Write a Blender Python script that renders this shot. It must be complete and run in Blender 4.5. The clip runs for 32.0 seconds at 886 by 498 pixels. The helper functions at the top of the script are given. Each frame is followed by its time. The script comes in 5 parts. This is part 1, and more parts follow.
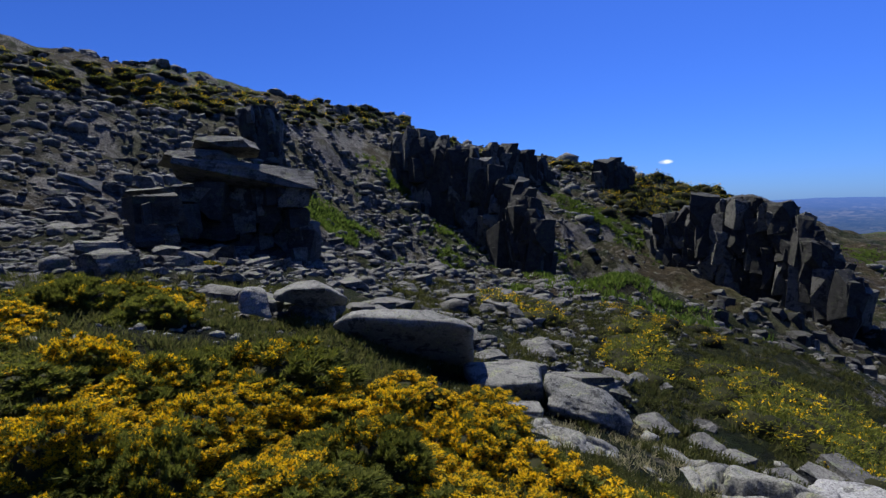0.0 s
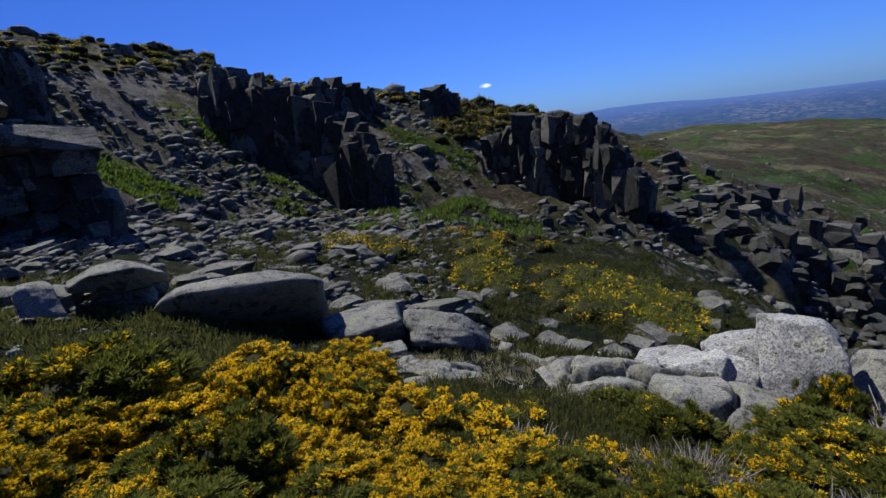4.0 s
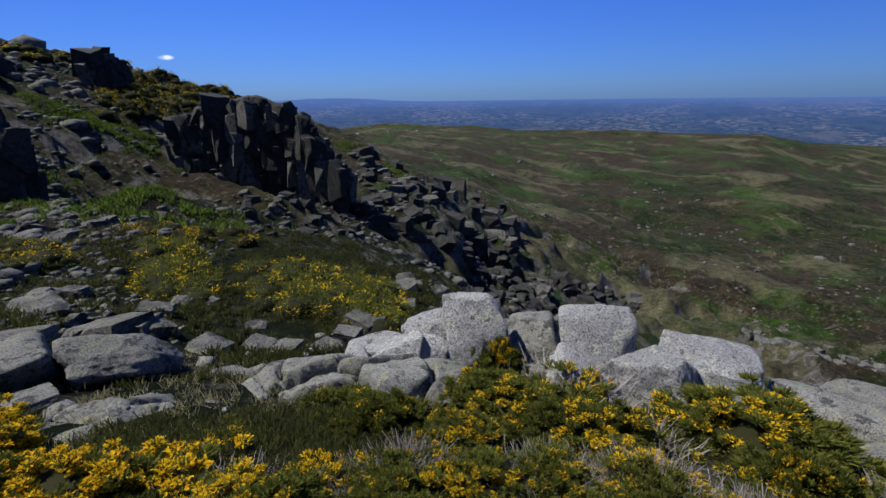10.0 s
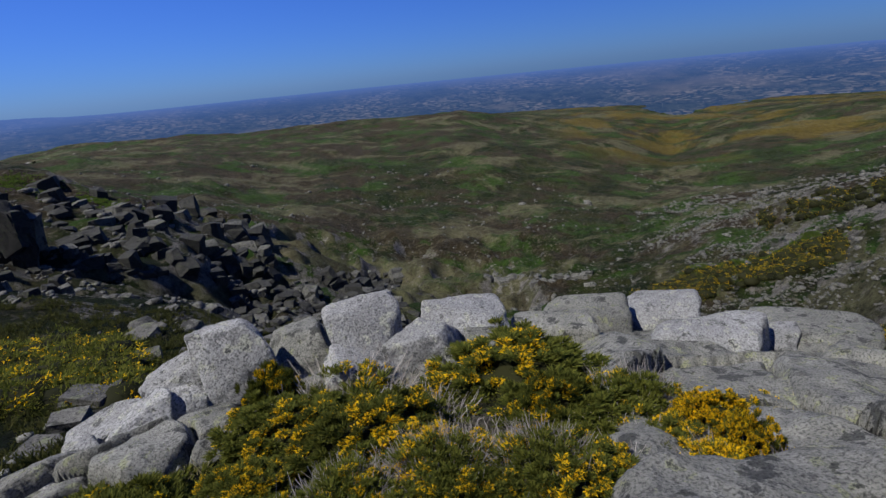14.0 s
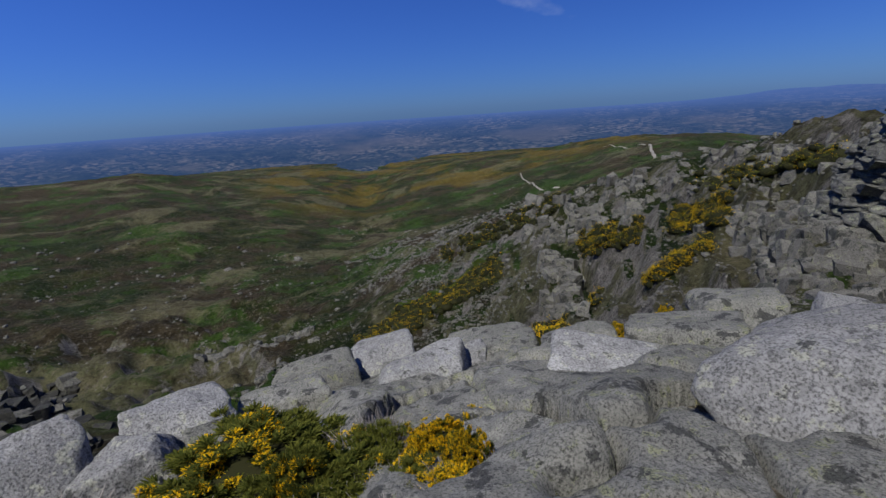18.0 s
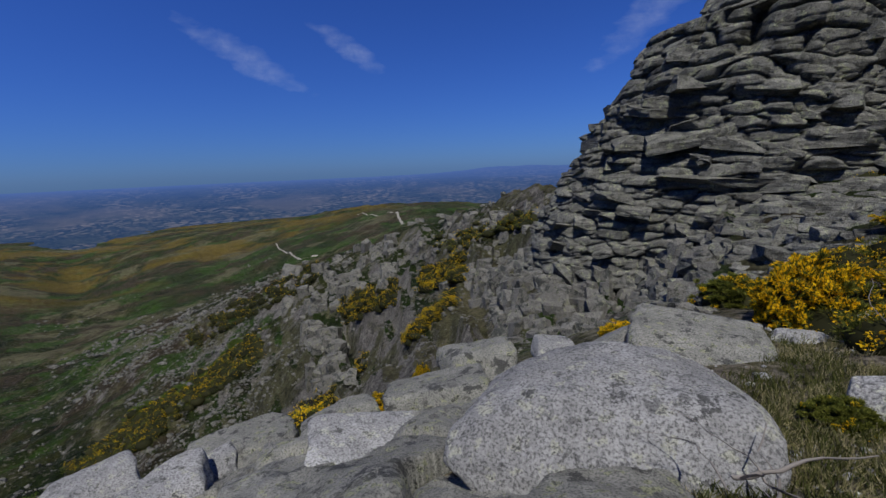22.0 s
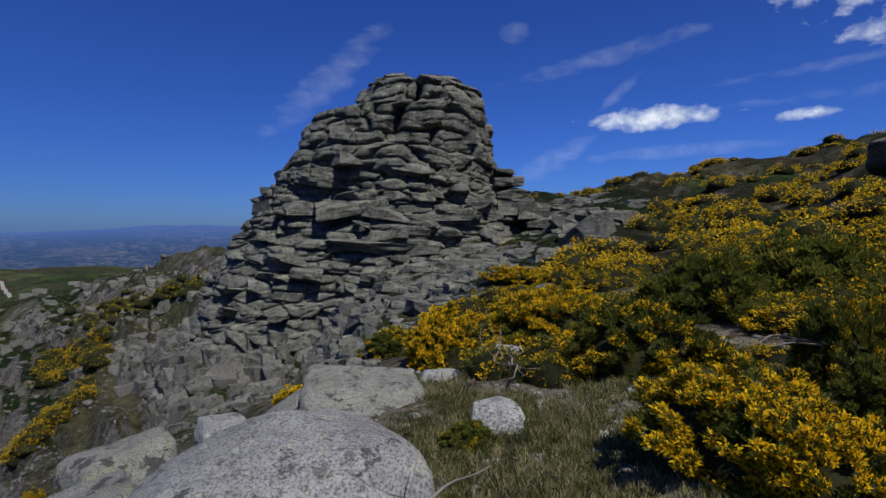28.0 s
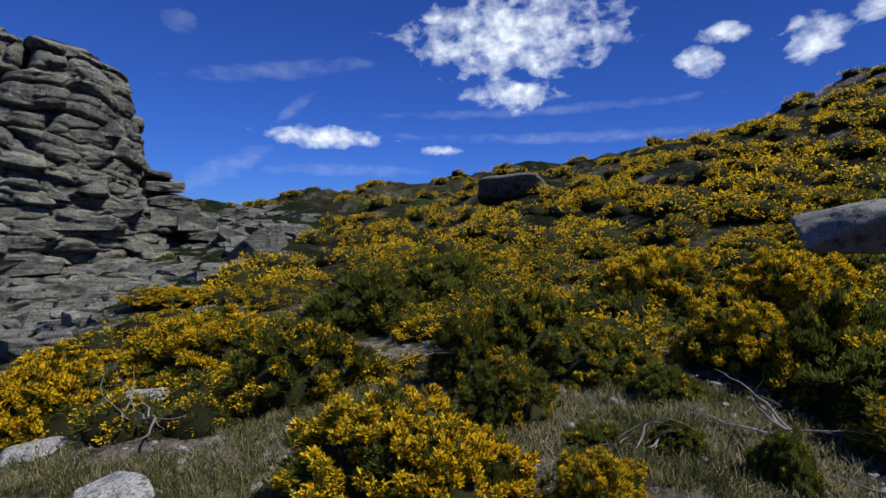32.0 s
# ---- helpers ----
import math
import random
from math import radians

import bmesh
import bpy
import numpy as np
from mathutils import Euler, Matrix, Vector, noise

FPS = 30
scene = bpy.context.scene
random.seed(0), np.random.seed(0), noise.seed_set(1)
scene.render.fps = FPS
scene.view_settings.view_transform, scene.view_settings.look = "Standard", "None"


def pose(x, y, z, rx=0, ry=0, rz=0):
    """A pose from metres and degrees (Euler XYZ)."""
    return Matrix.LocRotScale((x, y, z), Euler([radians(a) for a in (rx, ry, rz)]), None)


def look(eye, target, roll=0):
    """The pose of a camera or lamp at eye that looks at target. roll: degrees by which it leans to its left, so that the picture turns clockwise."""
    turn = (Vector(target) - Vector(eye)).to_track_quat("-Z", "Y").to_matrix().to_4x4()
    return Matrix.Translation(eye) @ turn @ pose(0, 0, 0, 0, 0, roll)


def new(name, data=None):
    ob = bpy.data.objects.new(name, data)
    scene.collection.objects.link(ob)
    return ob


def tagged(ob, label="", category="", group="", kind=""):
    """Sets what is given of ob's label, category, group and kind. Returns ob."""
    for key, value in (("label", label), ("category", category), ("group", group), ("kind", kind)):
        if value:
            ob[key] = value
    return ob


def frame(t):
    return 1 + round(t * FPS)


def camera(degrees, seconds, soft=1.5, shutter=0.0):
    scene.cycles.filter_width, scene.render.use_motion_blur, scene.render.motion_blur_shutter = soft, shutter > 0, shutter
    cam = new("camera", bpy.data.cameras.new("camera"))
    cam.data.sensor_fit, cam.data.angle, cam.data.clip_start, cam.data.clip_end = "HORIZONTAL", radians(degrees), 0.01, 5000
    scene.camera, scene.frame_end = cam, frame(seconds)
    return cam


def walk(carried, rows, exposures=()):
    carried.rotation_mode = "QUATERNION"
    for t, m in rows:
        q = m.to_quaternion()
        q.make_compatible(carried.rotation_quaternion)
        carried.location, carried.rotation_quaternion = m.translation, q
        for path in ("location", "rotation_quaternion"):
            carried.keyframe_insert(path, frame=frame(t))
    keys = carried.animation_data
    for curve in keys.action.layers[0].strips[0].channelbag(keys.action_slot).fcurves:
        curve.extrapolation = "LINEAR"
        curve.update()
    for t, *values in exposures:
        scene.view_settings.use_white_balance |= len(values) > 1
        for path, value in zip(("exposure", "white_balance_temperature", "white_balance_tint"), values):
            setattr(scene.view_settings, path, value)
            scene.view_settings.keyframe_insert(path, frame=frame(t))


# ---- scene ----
# camera: a person turning on the spot, camera at arm's length
cam = camera(85.2, 32.0)
PATH = [
    (0, pose(-0.435, -0.335, 1.585, 84.44, 1.14, -0.94)),
    (0.5, pose(-0.415, -0.310, 1.583, 83.83, 2.02, -2.77)),
    (1, pose(-0.390, -0.270, 1.577, 83.21, 2.64, -4.66)),
    (1.5, pose(-0.370, -0.222, 1.568, 82.48, 3.45, -6.52)),
    (2, pose(-0.354, -0.171, 1.560, 81.38, 4.03, -8.78)),
    (2.5, pose(-0.338, -0.114, 1.556, 80.17, 5.38, -11.21)),
    (3, pose(-0.326, -0.049, 1.554, 78.74, 6.12, -14.16)),
    (3.5, pose(-0.315, 0.018, 1.553, 77.31, 6.64, -17.16)),
    (4, pose(-0.305, 0.074, 1.551, 75.72, 7.03, -20.30)),
    (4.5, pose(-0.296, 0.107, 1.550, 74.31, 7.34, -23.20)),
    (6.5, pose(-0.154, 0.065, 1.582, 72.96, 9.01, -31.92)),
    (7, pose(-0.149, 0.068, 1.582, 74.38, 7.56, -32.97)),
    (7.5, pose(-0.146, 0.076, 1.587, 75.22, 5.46, -34.39)),
    (8, pose(-0.149, 0.093, 1.594, 76.02, 3.00, -36.98)),
    (8.5, pose(-0.150, 0.123, 1.600, 76.05, 1.23, -40.25)),
    (9, pose(-0.140, 0.171, 1.598, 75.18, 0.23, -44.50)),
    (9.5, pose(-0.117, 0.229, 1.583, 73.85, 0.15, -48.96)),
    (10, pose(-0.078, 0.285, 1.559, 72.17, 0.86, -53.69)),
    (10.5, pose(-0.024, 0.342, 1.528, 70.95, 1.91, -58.42)),
    (11, pose(0.031, 0.391, 1.501, 70.23, 2.75, -63.45)),
    (11.5, pose(0.079, 0.409, 1.488, 69.89, 3.66, -67.20)),
    (12, pose(0.115, 0.401, 1.488, 69.94, 4.61, -70.80)),
    (12.5, pose(0.145, 0.387, 1.495, 70.00, 4.70, -74.37)),
    (13, pose(0.175, 0.360, 1.504, 69.96, 4.14, -77.75)),
    (13.5, pose(0.203, 0.313, 1.512, 69.94, 4.85, -81.12)),
    (14, pose(0.227, 0.258, 1.515, 69.92, 5.27, -84.91)),
    (14.5, pose(0.247, 0.213, 1.513, 69.92, 6.01, -88.42)),
    (16.5, pose(0.144, 0.333, 1.644, 72.53, 1.63, -106.02)),
    (17, pose(0.157, 0.317, 1.647, 73.91, 1.02, -110.83)),
    (17.5, pose(0.175, 0.290, 1.652, 74.09, 2.39, -115.10)),
    (18, pose(0.175, 0.270, 1.663, 73.84, 3.59, -119.21)),
    (18.5, pose(0.144, 0.265, 1.684, 73.70, 3.98, -122.78)),
    (19, pose(0.098, 0.261, 1.710, 73.95, 3.93, -126.59)),
    (19.5, pose(0.081, 0.238, 1.730, 74.72, 3.58, -130.26)),
    (20, pose(0.125, 0.172, 1.732, 75.57, 2.13, -134.64)),
    (20.5, pose(0.211, 0.067, 1.718, 76.69, 1.23, -138.34)),
    (21, pose(0.279, -0.030, 1.702, 77.81, 0.59, -141.73)),
    (21.5, pose(0.290, -0.077, 1.696, 79.30, 1.55, -144.68)),
    (22, pose(0.260, -0.075, 1.707, 80.38, 2.29, -147.44)),
    (22.5, pose(0.227, -0.043, 1.725, 81.33, 2.81, -150.55)),
    (23, pose(0.211, -0.038, 1.732, 81.96, 3.08, -154.27)),
    (23.5, pose(0.213, -0.086, 1.727, 82.54, 3.18, -158.42)),
    (24, pose(0.226, -0.149, 1.716, 82.89, 2.78, -163.01)),
    (24.5, pose(0.253, -0.165, 1.698, 83.16, 2.31, -166.81)),
    (25, pose(0.291, -0.125, 1.676, 83.43, 1.48, -170.55)),
    (25.5, pose(0.317, -0.087, 1.664, 83.82, 1.29, -173.68)),
    (27.5, pose(0.175, -0.139, 1.714, 86.22, 0.19, 178.20)),
    (28, pose(0.165, -0.176, 1.722, 86.95, 0.13, 175.54)),
    (28.5, pose(0.150, -0.243, 1.735, 87.68, 0.03, 172.19)),
    (29, pose(0.127, -0.331, 1.749, 88.54, -0.12, 168.01)),
    (29.5, pose(0.091, -0.415, 1.769, 89.23, 0.00, 163.48)),
    (30, pose(0.040, -0.486, 1.798, 89.49, 0.03, 157.96)),
    (30.5, pose(-0.033, -0.551, 1.824, 89.31, 0.01, 152.32)),
    (31, pose(-0.124, -0.595, 1.836, 89.02, -0.20, 146.84)),
    (31.5, pose(-0.203, -0.605, 1.835, 88.96, -0.64, 142.77)),
    (32, pose(-0.250, -0.601, 1.831, 88.62, -1.02, 138.46)),
]
walk(cam, PATH, [(0, 0.62), (4, 0.5), (7, 0.42), (12, 0.26), (18, 0.04), (23, -0.03), (28, 0.06), (30, 0.15), (32, 0.32)])

# ---- world and sun ----
SUN_AZ, SUN_EL = -27.0, 56.0
world = bpy.data.worlds.new("sky")
scene.world = world
world.use_nodes = True
wn = world.node_tree.nodes
wl = world.node_tree.links
sky = wn.new("ShaderNodeTexSky")
sky.sky_type = "NISHITA"
sky.sun_disc = False
sky.sun_elevation = radians(SUN_EL)
sky.sun_rotation = radians(-SUN_AZ)
sky.altitude = 2000
sky.air_density = 1.25
sky.dust_density = 1.2
sky.ozone_density = 3.0
deep = wn.new("ShaderNodeMix")
deep.data_type = "RGBA"
deep.blend_type = "MULTIPLY"
deep.inputs[0].default_value = 1.0
deep.inputs[7].default_value = (0.285, 0.58, 1.50, 1)
wl.new(sky.outputs[0], deep.inputs[6])
wl.new(deep.outputs[2], wn["Background"].inputs[0])
wn["Background"].inputs[1].default_value = 0.054
sun = new("sun", bpy.data.lights.new("sun", "SUN"))
sun.data.energy = 5.0
sun.data.angle = radians(0.53)
sun.data.color = (1.0, 0.98, 0.95)
sun.matrix_world = look((60 * math.sin(radians(SUN_AZ)), 60 * math.cos(radians(SUN_AZ)), 60 * math.tan(radians(SUN_EL))), (0, 0, 0))


# ---- materials ----
def mat(name):
    m = bpy.data.materials.new(name)
    m.use_nodes = True
    return m, m.node_tree.nodes, m.node_tree.links, m.node_tree.nodes["Principled BSDF"]


def noise_node(n, l, scale, detail=5.0, rough=0.6, vec=None, dist=0.0):
    t = n.new("ShaderNodeTexNoise")
    t.inputs["Scale"].default_value = scale
    t.inputs["Detail"].default_value = detail
    t.inputs["Roughness"].default_value = rough
    t.inputs["Distortion"].default_value = dist
    if vec is not None:
        l.new(vec, t.inputs["Vector"])
    return t.outputs["Fac"]


def ramp(n, l, src, stops):
    r = n.new("ShaderNodeValToRGB")
    e = r.color_ramp.elements
    while len(e) < len(stops):
        e.new(0.5)
    for k, (p, c) in enumerate(stops):
        e[k].position = p
        e[k].color = (*c, 1) if len(c) == 3 else c
    l.new(src, r.inputs[0])
    return r.outputs[0]


def grey(v):
    return (v, v, v)


def mix(n, l, fac, a, b, blend="MIX"):
    m = n.new("ShaderNodeMix")
    m.data_type = "RGBA"
    m.blend_type = blend
    for key, v in ((0, fac), (6, a), (7, b)):
        if isinstance(v, (int, float)):
            m.inputs[key].default_value = v
        elif isinstance(v, tuple):
            m.inputs[key].default_value = (*v, 1)
        else:
            l.new(v, m.inputs[key])
    return m.outputs[2]


def bump(n, l, src, bs, strength, dist):
    b = n.new("ShaderNodeBump")
    b.inputs["Strength"].default_value = strength
    b.inputs["Distance"].default_value = dist
    l.new(src, b.inputs["Height"])
    l.new(b.outputs[0], bs.inputs["Normal"])


def coords(n):
    return n.new("ShaderNodeTexCoord").outputs["Object"]


def rock_material(name, base, dark, lichen, crusts, spots, scale=1.0, bedding=0.0):
    """Granite: weathered skin with pale and grey zones, dark lichen crusts, pale-green lichen, coarse crystals."""
    m, n, l, bs = mat(name)
    co = n.new("ShaderNodeNewGeometry").outputs["Position"]
    big = noise_node(n, l, 1.1 * scale, 6, 0.65, co)
    col = mix(n, l, ramp(n, l, big, [(0.40, grey(0)), (0.60, grey(1))]), tuple(0.72 * c for c in base), base)
    mottle = noise_node(n, l, 9 * scale, 4, 0.65, co)
    col = mix(n, l, ramp(n, l, mottle, [(0.40, grey(0.6)), (0.55, grey(0))]), col, tuple(0.6 * c for c in base))
    patches = noise_node(n, l, 4.2 * scale, 7, 0.68, co)
    col = mix(n, l, ramp(n, l, patches, [(0.395, grey(0.8)), (0.415, grey(0))]), col, tuple(0.38 * c for c in base))
    lich = noise_node(n, l, 6.0 * scale, 7, 0.68, co)
    col = mix(n, l, ramp(n, l, lich, [(0.565 - spots, grey(0)), (0.585 - spots, grey(0.85))]), col, lichen)
    crust = noise_node(n, l, 3.0 * scale, 8, 0.7, co)
    col = mix(n, l, ramp(n, l, crust, [(0.575 - crusts, grey(0)), (0.595 - crusts, grey(0.92))]), col, dark)
    grain = noise_node(n, l, 42 * scale, 3, 0.65, co)
    col = mix(n, l, 0.9, col, ramp(n, l, grain, [(0.38, grey(0.35)), (0.48, grey(0.95)), (0.60, grey(1.25))]), "MULTIPLY")
    oi = n.new("ShaderNodeObjectInfo").outputs["Random"]
    col = mix(n, l, 1.0, col, ramp(n, l, oi, [(0.0, grey(0.74)), (1.0, grey(1.0))]), "MULTIPLY")
    l.new(col, bs.inputs["Base Color"])
    bs.inputs["Roughness"].default_value = 0.88
    bs.inputs["Specular IOR Level"].default_value = 0.3
    pit = noise_node(n, l, 18 * scale, 6, 0.72, co)
    h = mix(n, l, 0.6, patches, pit)
    if bedding:
        mp = n.new("ShaderNodeMapping")
        mp.inputs["Scale"].default_value = (0.35, 0.35, 3.2)
        mp.inputs["Rotation"].default_value = (0.06, -0.08, 0)
        l.new(co, mp.inputs["Vector"])
        bed = ramp(n, l, noise_node(n, l, 1.3, 7, 0.62, mp.outputs[0], 0.25), [(0.44, grey(1)), (0.49, grey(1 - bedding)), (0.505, grey(1 - bedding)), (0.56, grey(1))])
        l.new(mix(n, l, 1.0, col, bed, "MULTIPLY"), bs.inputs["Base Color"])
        h = mix(n, l, 0.6, h, bed)
    bump(n, l, h, bs, 1.0, 0.075 / scale)
    return m


GRANITE = rock_material("pale_granite", (0.375, 0.37, 0.355), (0.075, 0.075, 0.073), (0.40, 0.40, 0.32), -0.03, 0.0)
GRANITE_DARK = rock_material("lichened_granite", (0.25, 0.245, 0.213), (0.05, 0.05, 0.047), (0.25, 0.26, 0.15), 0.015, 0.0, 1.2)
CRAG = rock_material("crag_granite", (0.18, 0.176, 0.15), (0.055, 0.054, 0.048), (0.25, 0.26, 0.165), 0.02, 0.02, 0.6, 0.3)
RIB = rock_material("rib_granite", (0.165, 0.158, 0.138), (0.035, 0.038, 0.034), (0.19, 0.19, 0.125), 0.03, 0.02, 0.6)
# these two carry deep shade in their base colour, the cliff rock most
CRAG_DARK = rock_material("shaded_lichened_crag", (0.15, 0.144, 0.126), (0.035, 0.034, 0.03), (0.15, 0.16, 0.09), 0.03, 0.02, 0.6, 0.2)
CLIFF_SHADE = rock_material("shaded_lichened_cliff", (0.048, 0.046, 0.040), (0.018, 0.018, 0.016), (0.06, 0.066, 0.035), 0.03, 0.02, 0.6, 0.2)

# ---- the lie of the land ----
# Round the standpoint the ground is drawn by five lines: compass bearing, distance, angle of sight.
EYE_Z = 1.65
SHELF = [(-60, 9, -9), (-40, 9, -10), (-20, 9, -14), (0, 9, -20), (15, 9, -23), (30, 9, -27), (45, 8.5, -30), (60, 8, -30), (75, 8, -30),
         (90, 8, -30), (105, 8, -30), (120, 8, -29), (135, 8, -28), (148, 9, -25), (158, 10, -21), (168, 10, -17), (180, 10, -15.5),
         (195, 9, -15.5), (212, 8, -14), (233, 7, -12), (250, 6, -13), (275, 6, -13), (300, 9, -9)]
FOOT = [(-60, 24, 0), (-40, 24, -1), (-20, 28, -5), (-5, 38, -7.5), (10, 45, -8.5), (20, 60, -7), (30, 70, -9), (40, 75, -11.5), (50, 55, -17),
        (60, 42, -24), (75, 36, -27), (90, 40, -34), (105, 45, -34), (120, 45, -31), (132, 36, -25.5), (145, 28, -21), (155, 22, -19.5),
        (165, 22, -17), (178, 20, -10), (190, 22, -5), (200, 22, -3), (216, 20, -2), (233, 18, 0), (250, 16, 2.5), (275, 16, 5), (300, 24, 0)]
CREST = [(-60, 60, 14), (-40, 60, 14.3), (-30, 62, 13.8), (-20, 65, 12.6), (-8, 85, 10.8), (3, 105, 7.0), (13, 115, 4.5), (20, 120, 3.8),
         (29, 125, 1.3), (34.5, 130, -0.7), (41, 140, -3.6), (50, 120, -8.6), (60, 90, -17), (75, 110, -24.5), (90, 130, -23), (105, 150, -20),
         (116, 130, -17), (124, 115, -13.5), (132, 110, -10), (140, 88, -8.6), (150, 62, -5.5), (161, 44, -3.6), (170, 42, -2), (180, 42, 1), (190, 48, 2.2)]
CREST += [(195, 52, 2.7), (205, 55, 3.5), (216, 55, 5.3), (233, 55, 8.7), (247, 50, 11.2), (263, 45, 14.8), (280, 50, 15), (300, 60, 14)]
VALLEY = [(-60, 200, 9), (0, 200, 3), (35, 220, -4), (45, 230, -7.5), (55, 230, -10), (65, 240, -13), (80, 260, -14.3), (95, 290, -14), (108, 340, -13.4),
          (120, 320, -12.6), (132, 300, -10.6), (145, 250, -7.5), (160, 200, -6), (180, 150, -1), (200, 150, 2), (233, 150, 6), (270, 150, 11), (300, 200, 9)]
HILL = [(-60, 900, 1), (20, 900, -2), (38, 900, -4.6), (44, 900, -3.6), (47, 900, -3.25), (55, 900, -3.7), (62, 900, -4.3), (70, 880, -4.2), (80, 860, -4.4), (86, 840, -4.5),
        (92, 800, -5.9), (98, 740, -6.9), (104, 690, -8.1), (109, 660, -9.8), (114, 650, -9.0), (120, 670, -7.8), (127, 700, -6.5), (133, 720, -5.5), (140, 740, -4.3),
        (147, 740, -4.05), (153, 720, -5.0), (160, 700, -5.4), (175, 600, -4), (200, 600, -1), (240, 600, 2), (300, 900, 1)]


def line(table, key):
    az = np.array([p[0] for p in table], float)
    v = np.array([p[key] for p in table], float)

    def f(a):
        a = (np.asarray(a, float) + 60) % 360 - 60
        k = np.clip(np.searchsorted(az, a, side="right") - 1, 0, len(az) - 2)
        u = np.clip((a - az[k]) / (az[k + 1] - az[k]), 0, 1)
        u = 0.5 * u + 0.5 * u * u * (3 - 2 * u)
        return v[k] * (1 - u) + v[k + 1] * u
    return f


LINES = [(line(t, 1), line(t, 2)) for t in (SHELF, FOOT, CREST, VALLEY, HILL)]
NEAR_Z = [(-60, 0.1), (-20, -0.45), (10, -0.8), (60, -1.0), (110, -1.1), (150, -0.7), (180, -0.5), (200, -0.3), (215, 0.0), (240, 0.1), (300, 0.1)]
near_z = line(NEAR_Z, 1)
PLAIN_Z = -112.0


def lattice(seed):
    rng = np.random.RandomState(seed)
    return rng.rand(64, 64)


LATS = [lattice(k) for k in range(8)]


def vnoise(x, y, k=0):
    """Smooth value noise on a plane, -1 to 1."""
    g = LATS[k % 8]
    xi = np.floor(x).astype(int)
    yi = np.floor(y).astype(int)
    u = x - xi
    v = y - yi
    u = u * u * (3 - 2 * u)
    v = v * v * (3 - 2 * v)
    a = g[xi % 64, yi % 64] * (1 - u) + g[(xi + 1) % 64, yi % 64] * u
    b = g[xi % 64, (yi + 1) % 64] * (1 - u) + g[(xi + 1) % 64, (yi + 1) % 64] * u
    return (a * (1 - v) + b * v) * 2 - 1


def fbm(x, y, k=0, octaves=4):
    s, amp = 0, 1.0
    for o in range(octaves):
        s = s + amp * vnoise(x * 2 ** o + 7.3 * o, y * 2 ** o + 3.1 * o, k + o)
        amp *= 0.5
    return s


def ground_z(x, y, rough=True):
    """Height of the land at x, y (arrays or numbers)."""
    x = np.asarray(x, float)
    y = np.asarray(y, float)
    r = np.hypot(x, y)
    a = np.degrees(np.arctan2(x, y))
    rs = [np.zeros_like(r), np.full_like(r, 3.0)]
    zs = [np.full_like(r, -0.05), near_z(a)]
    for fr, fe in LINES:
        rr = fr(a)
        rs.append(rr)
        zs.append(EYE_Z + rr * np.tan(np.radians(fe(a))))
    rs.append(np.full_like(r, 1400.0))
    zs.append(np.full_like(r, PLAIN_Z))
    rs.append(np.full_like(r, 6000.0))
    zs.append(np.full_like(r, PLAIN_Z))
    z = zs[0].copy()
    for k in range(len(rs) - 1):
        u = np.clip((r - rs[k]) / np.maximum(rs[k + 1] - rs[k], 1e-3), 0, 1)
        if k >= 5:
            u = u * u * (3 - 2 * u)
        z = np.where(r > rs[k], zs[k] * (1 - u) + zs[k + 1] * u, z)
    if rough:
        amp = np.clip(r / 45.0, 0.02, 1.0) * np.clip((1400 - r) / 500, 0, 1)
        z = z + amp * (1.0 * fbm(x / 23, y / 23, 1, 3) * 0.7 + 0.85 * fbm(x / 4.5, y / 4.5, 2, 4)) + np.clip(r / 10, 0.25, 1) * 0.07 * fbm(x / 0.9, y / 0.9, 3, 3)
        lr = np.log(np.maximum(r, 1.0))
        right = np.clip((a % 360 - 118) / 8, 0, 1) * np.clip((181 - a % 360) / 6, 0, 1) * np.clip((r - 15) / 8, 0, 1) * np.clip((95 - r) / 30, 0, 1)
        z = z + right * np.clip(r / 40, 0.3, 1.2) * (0.7 - 2.6 * np.abs(fbm(a / 4.5 + lr, lr * 1.9, 5, 3)) + 0.35 * fbm(x / 1.9, y / 1.9, 6, 3))
        spur = np.clip((a + 48) / 10, 0, 1) * np.clip((104 - a) / 12, 0, 1) * np.clip((r - 22) / 12, 0, 1) * np.clip((np.where(a > 52, 190, np.where(a > 15, 78, 50)) - r) / 30, 0, 1)
        z = z + spur * np.clip(r / 50, 0.4, 1.3) * (1.0 - 4.2 * np.abs(fbm(x / 15, y / 15, 2, 4)))
        far = np.clip((r - 150) / 300, 0, 1) * np.clip((1300 - r) / 400, 0, 1)
        z = z + far * 5.0 * fbm(x / 120, y / 120, 4, 4) + np.clip((r - 70) / 120, 0, 1) * np.clip((1300 - r) / 400, 0, 1) * 1.3 * fbm(x / 26, y / 26, 6, 4)
    return z


def polar(az, r, sink=0.0):
    x, y = r * math.sin(radians(az)), r * math.cos(radians(az))
    return Vector((x, y, float(ground_z(x, y)) - sink))


def mesh_from(name, verts, faces, smooth=False):
    me = bpy.data.meshes.new(name)
    verts = np.asarray(verts, np.float32)
    faces = np.asarray(faces, np.int32)
    k = faces.shape[1]
    me.vertices.add(len(verts))
    me.vertices.foreach_set("co", verts.ravel())
    me.loops.add(faces.size)
    me.loops.foreach_set("vertex_index", faces.ravel())
    me.polygons.add(len(faces))
    me.polygons.foreach_set("loop_start", np.arange(0, faces.size, k, dtype=np.int32))
    me.polygons.foreach_set("loop_total", np.full(len(faces), k, np.int32))
    if smooth:
        me.polygons.foreach_set("use_smooth", np.ones(len(faces), bool))
    me.update(calc_edges=True)
    return me


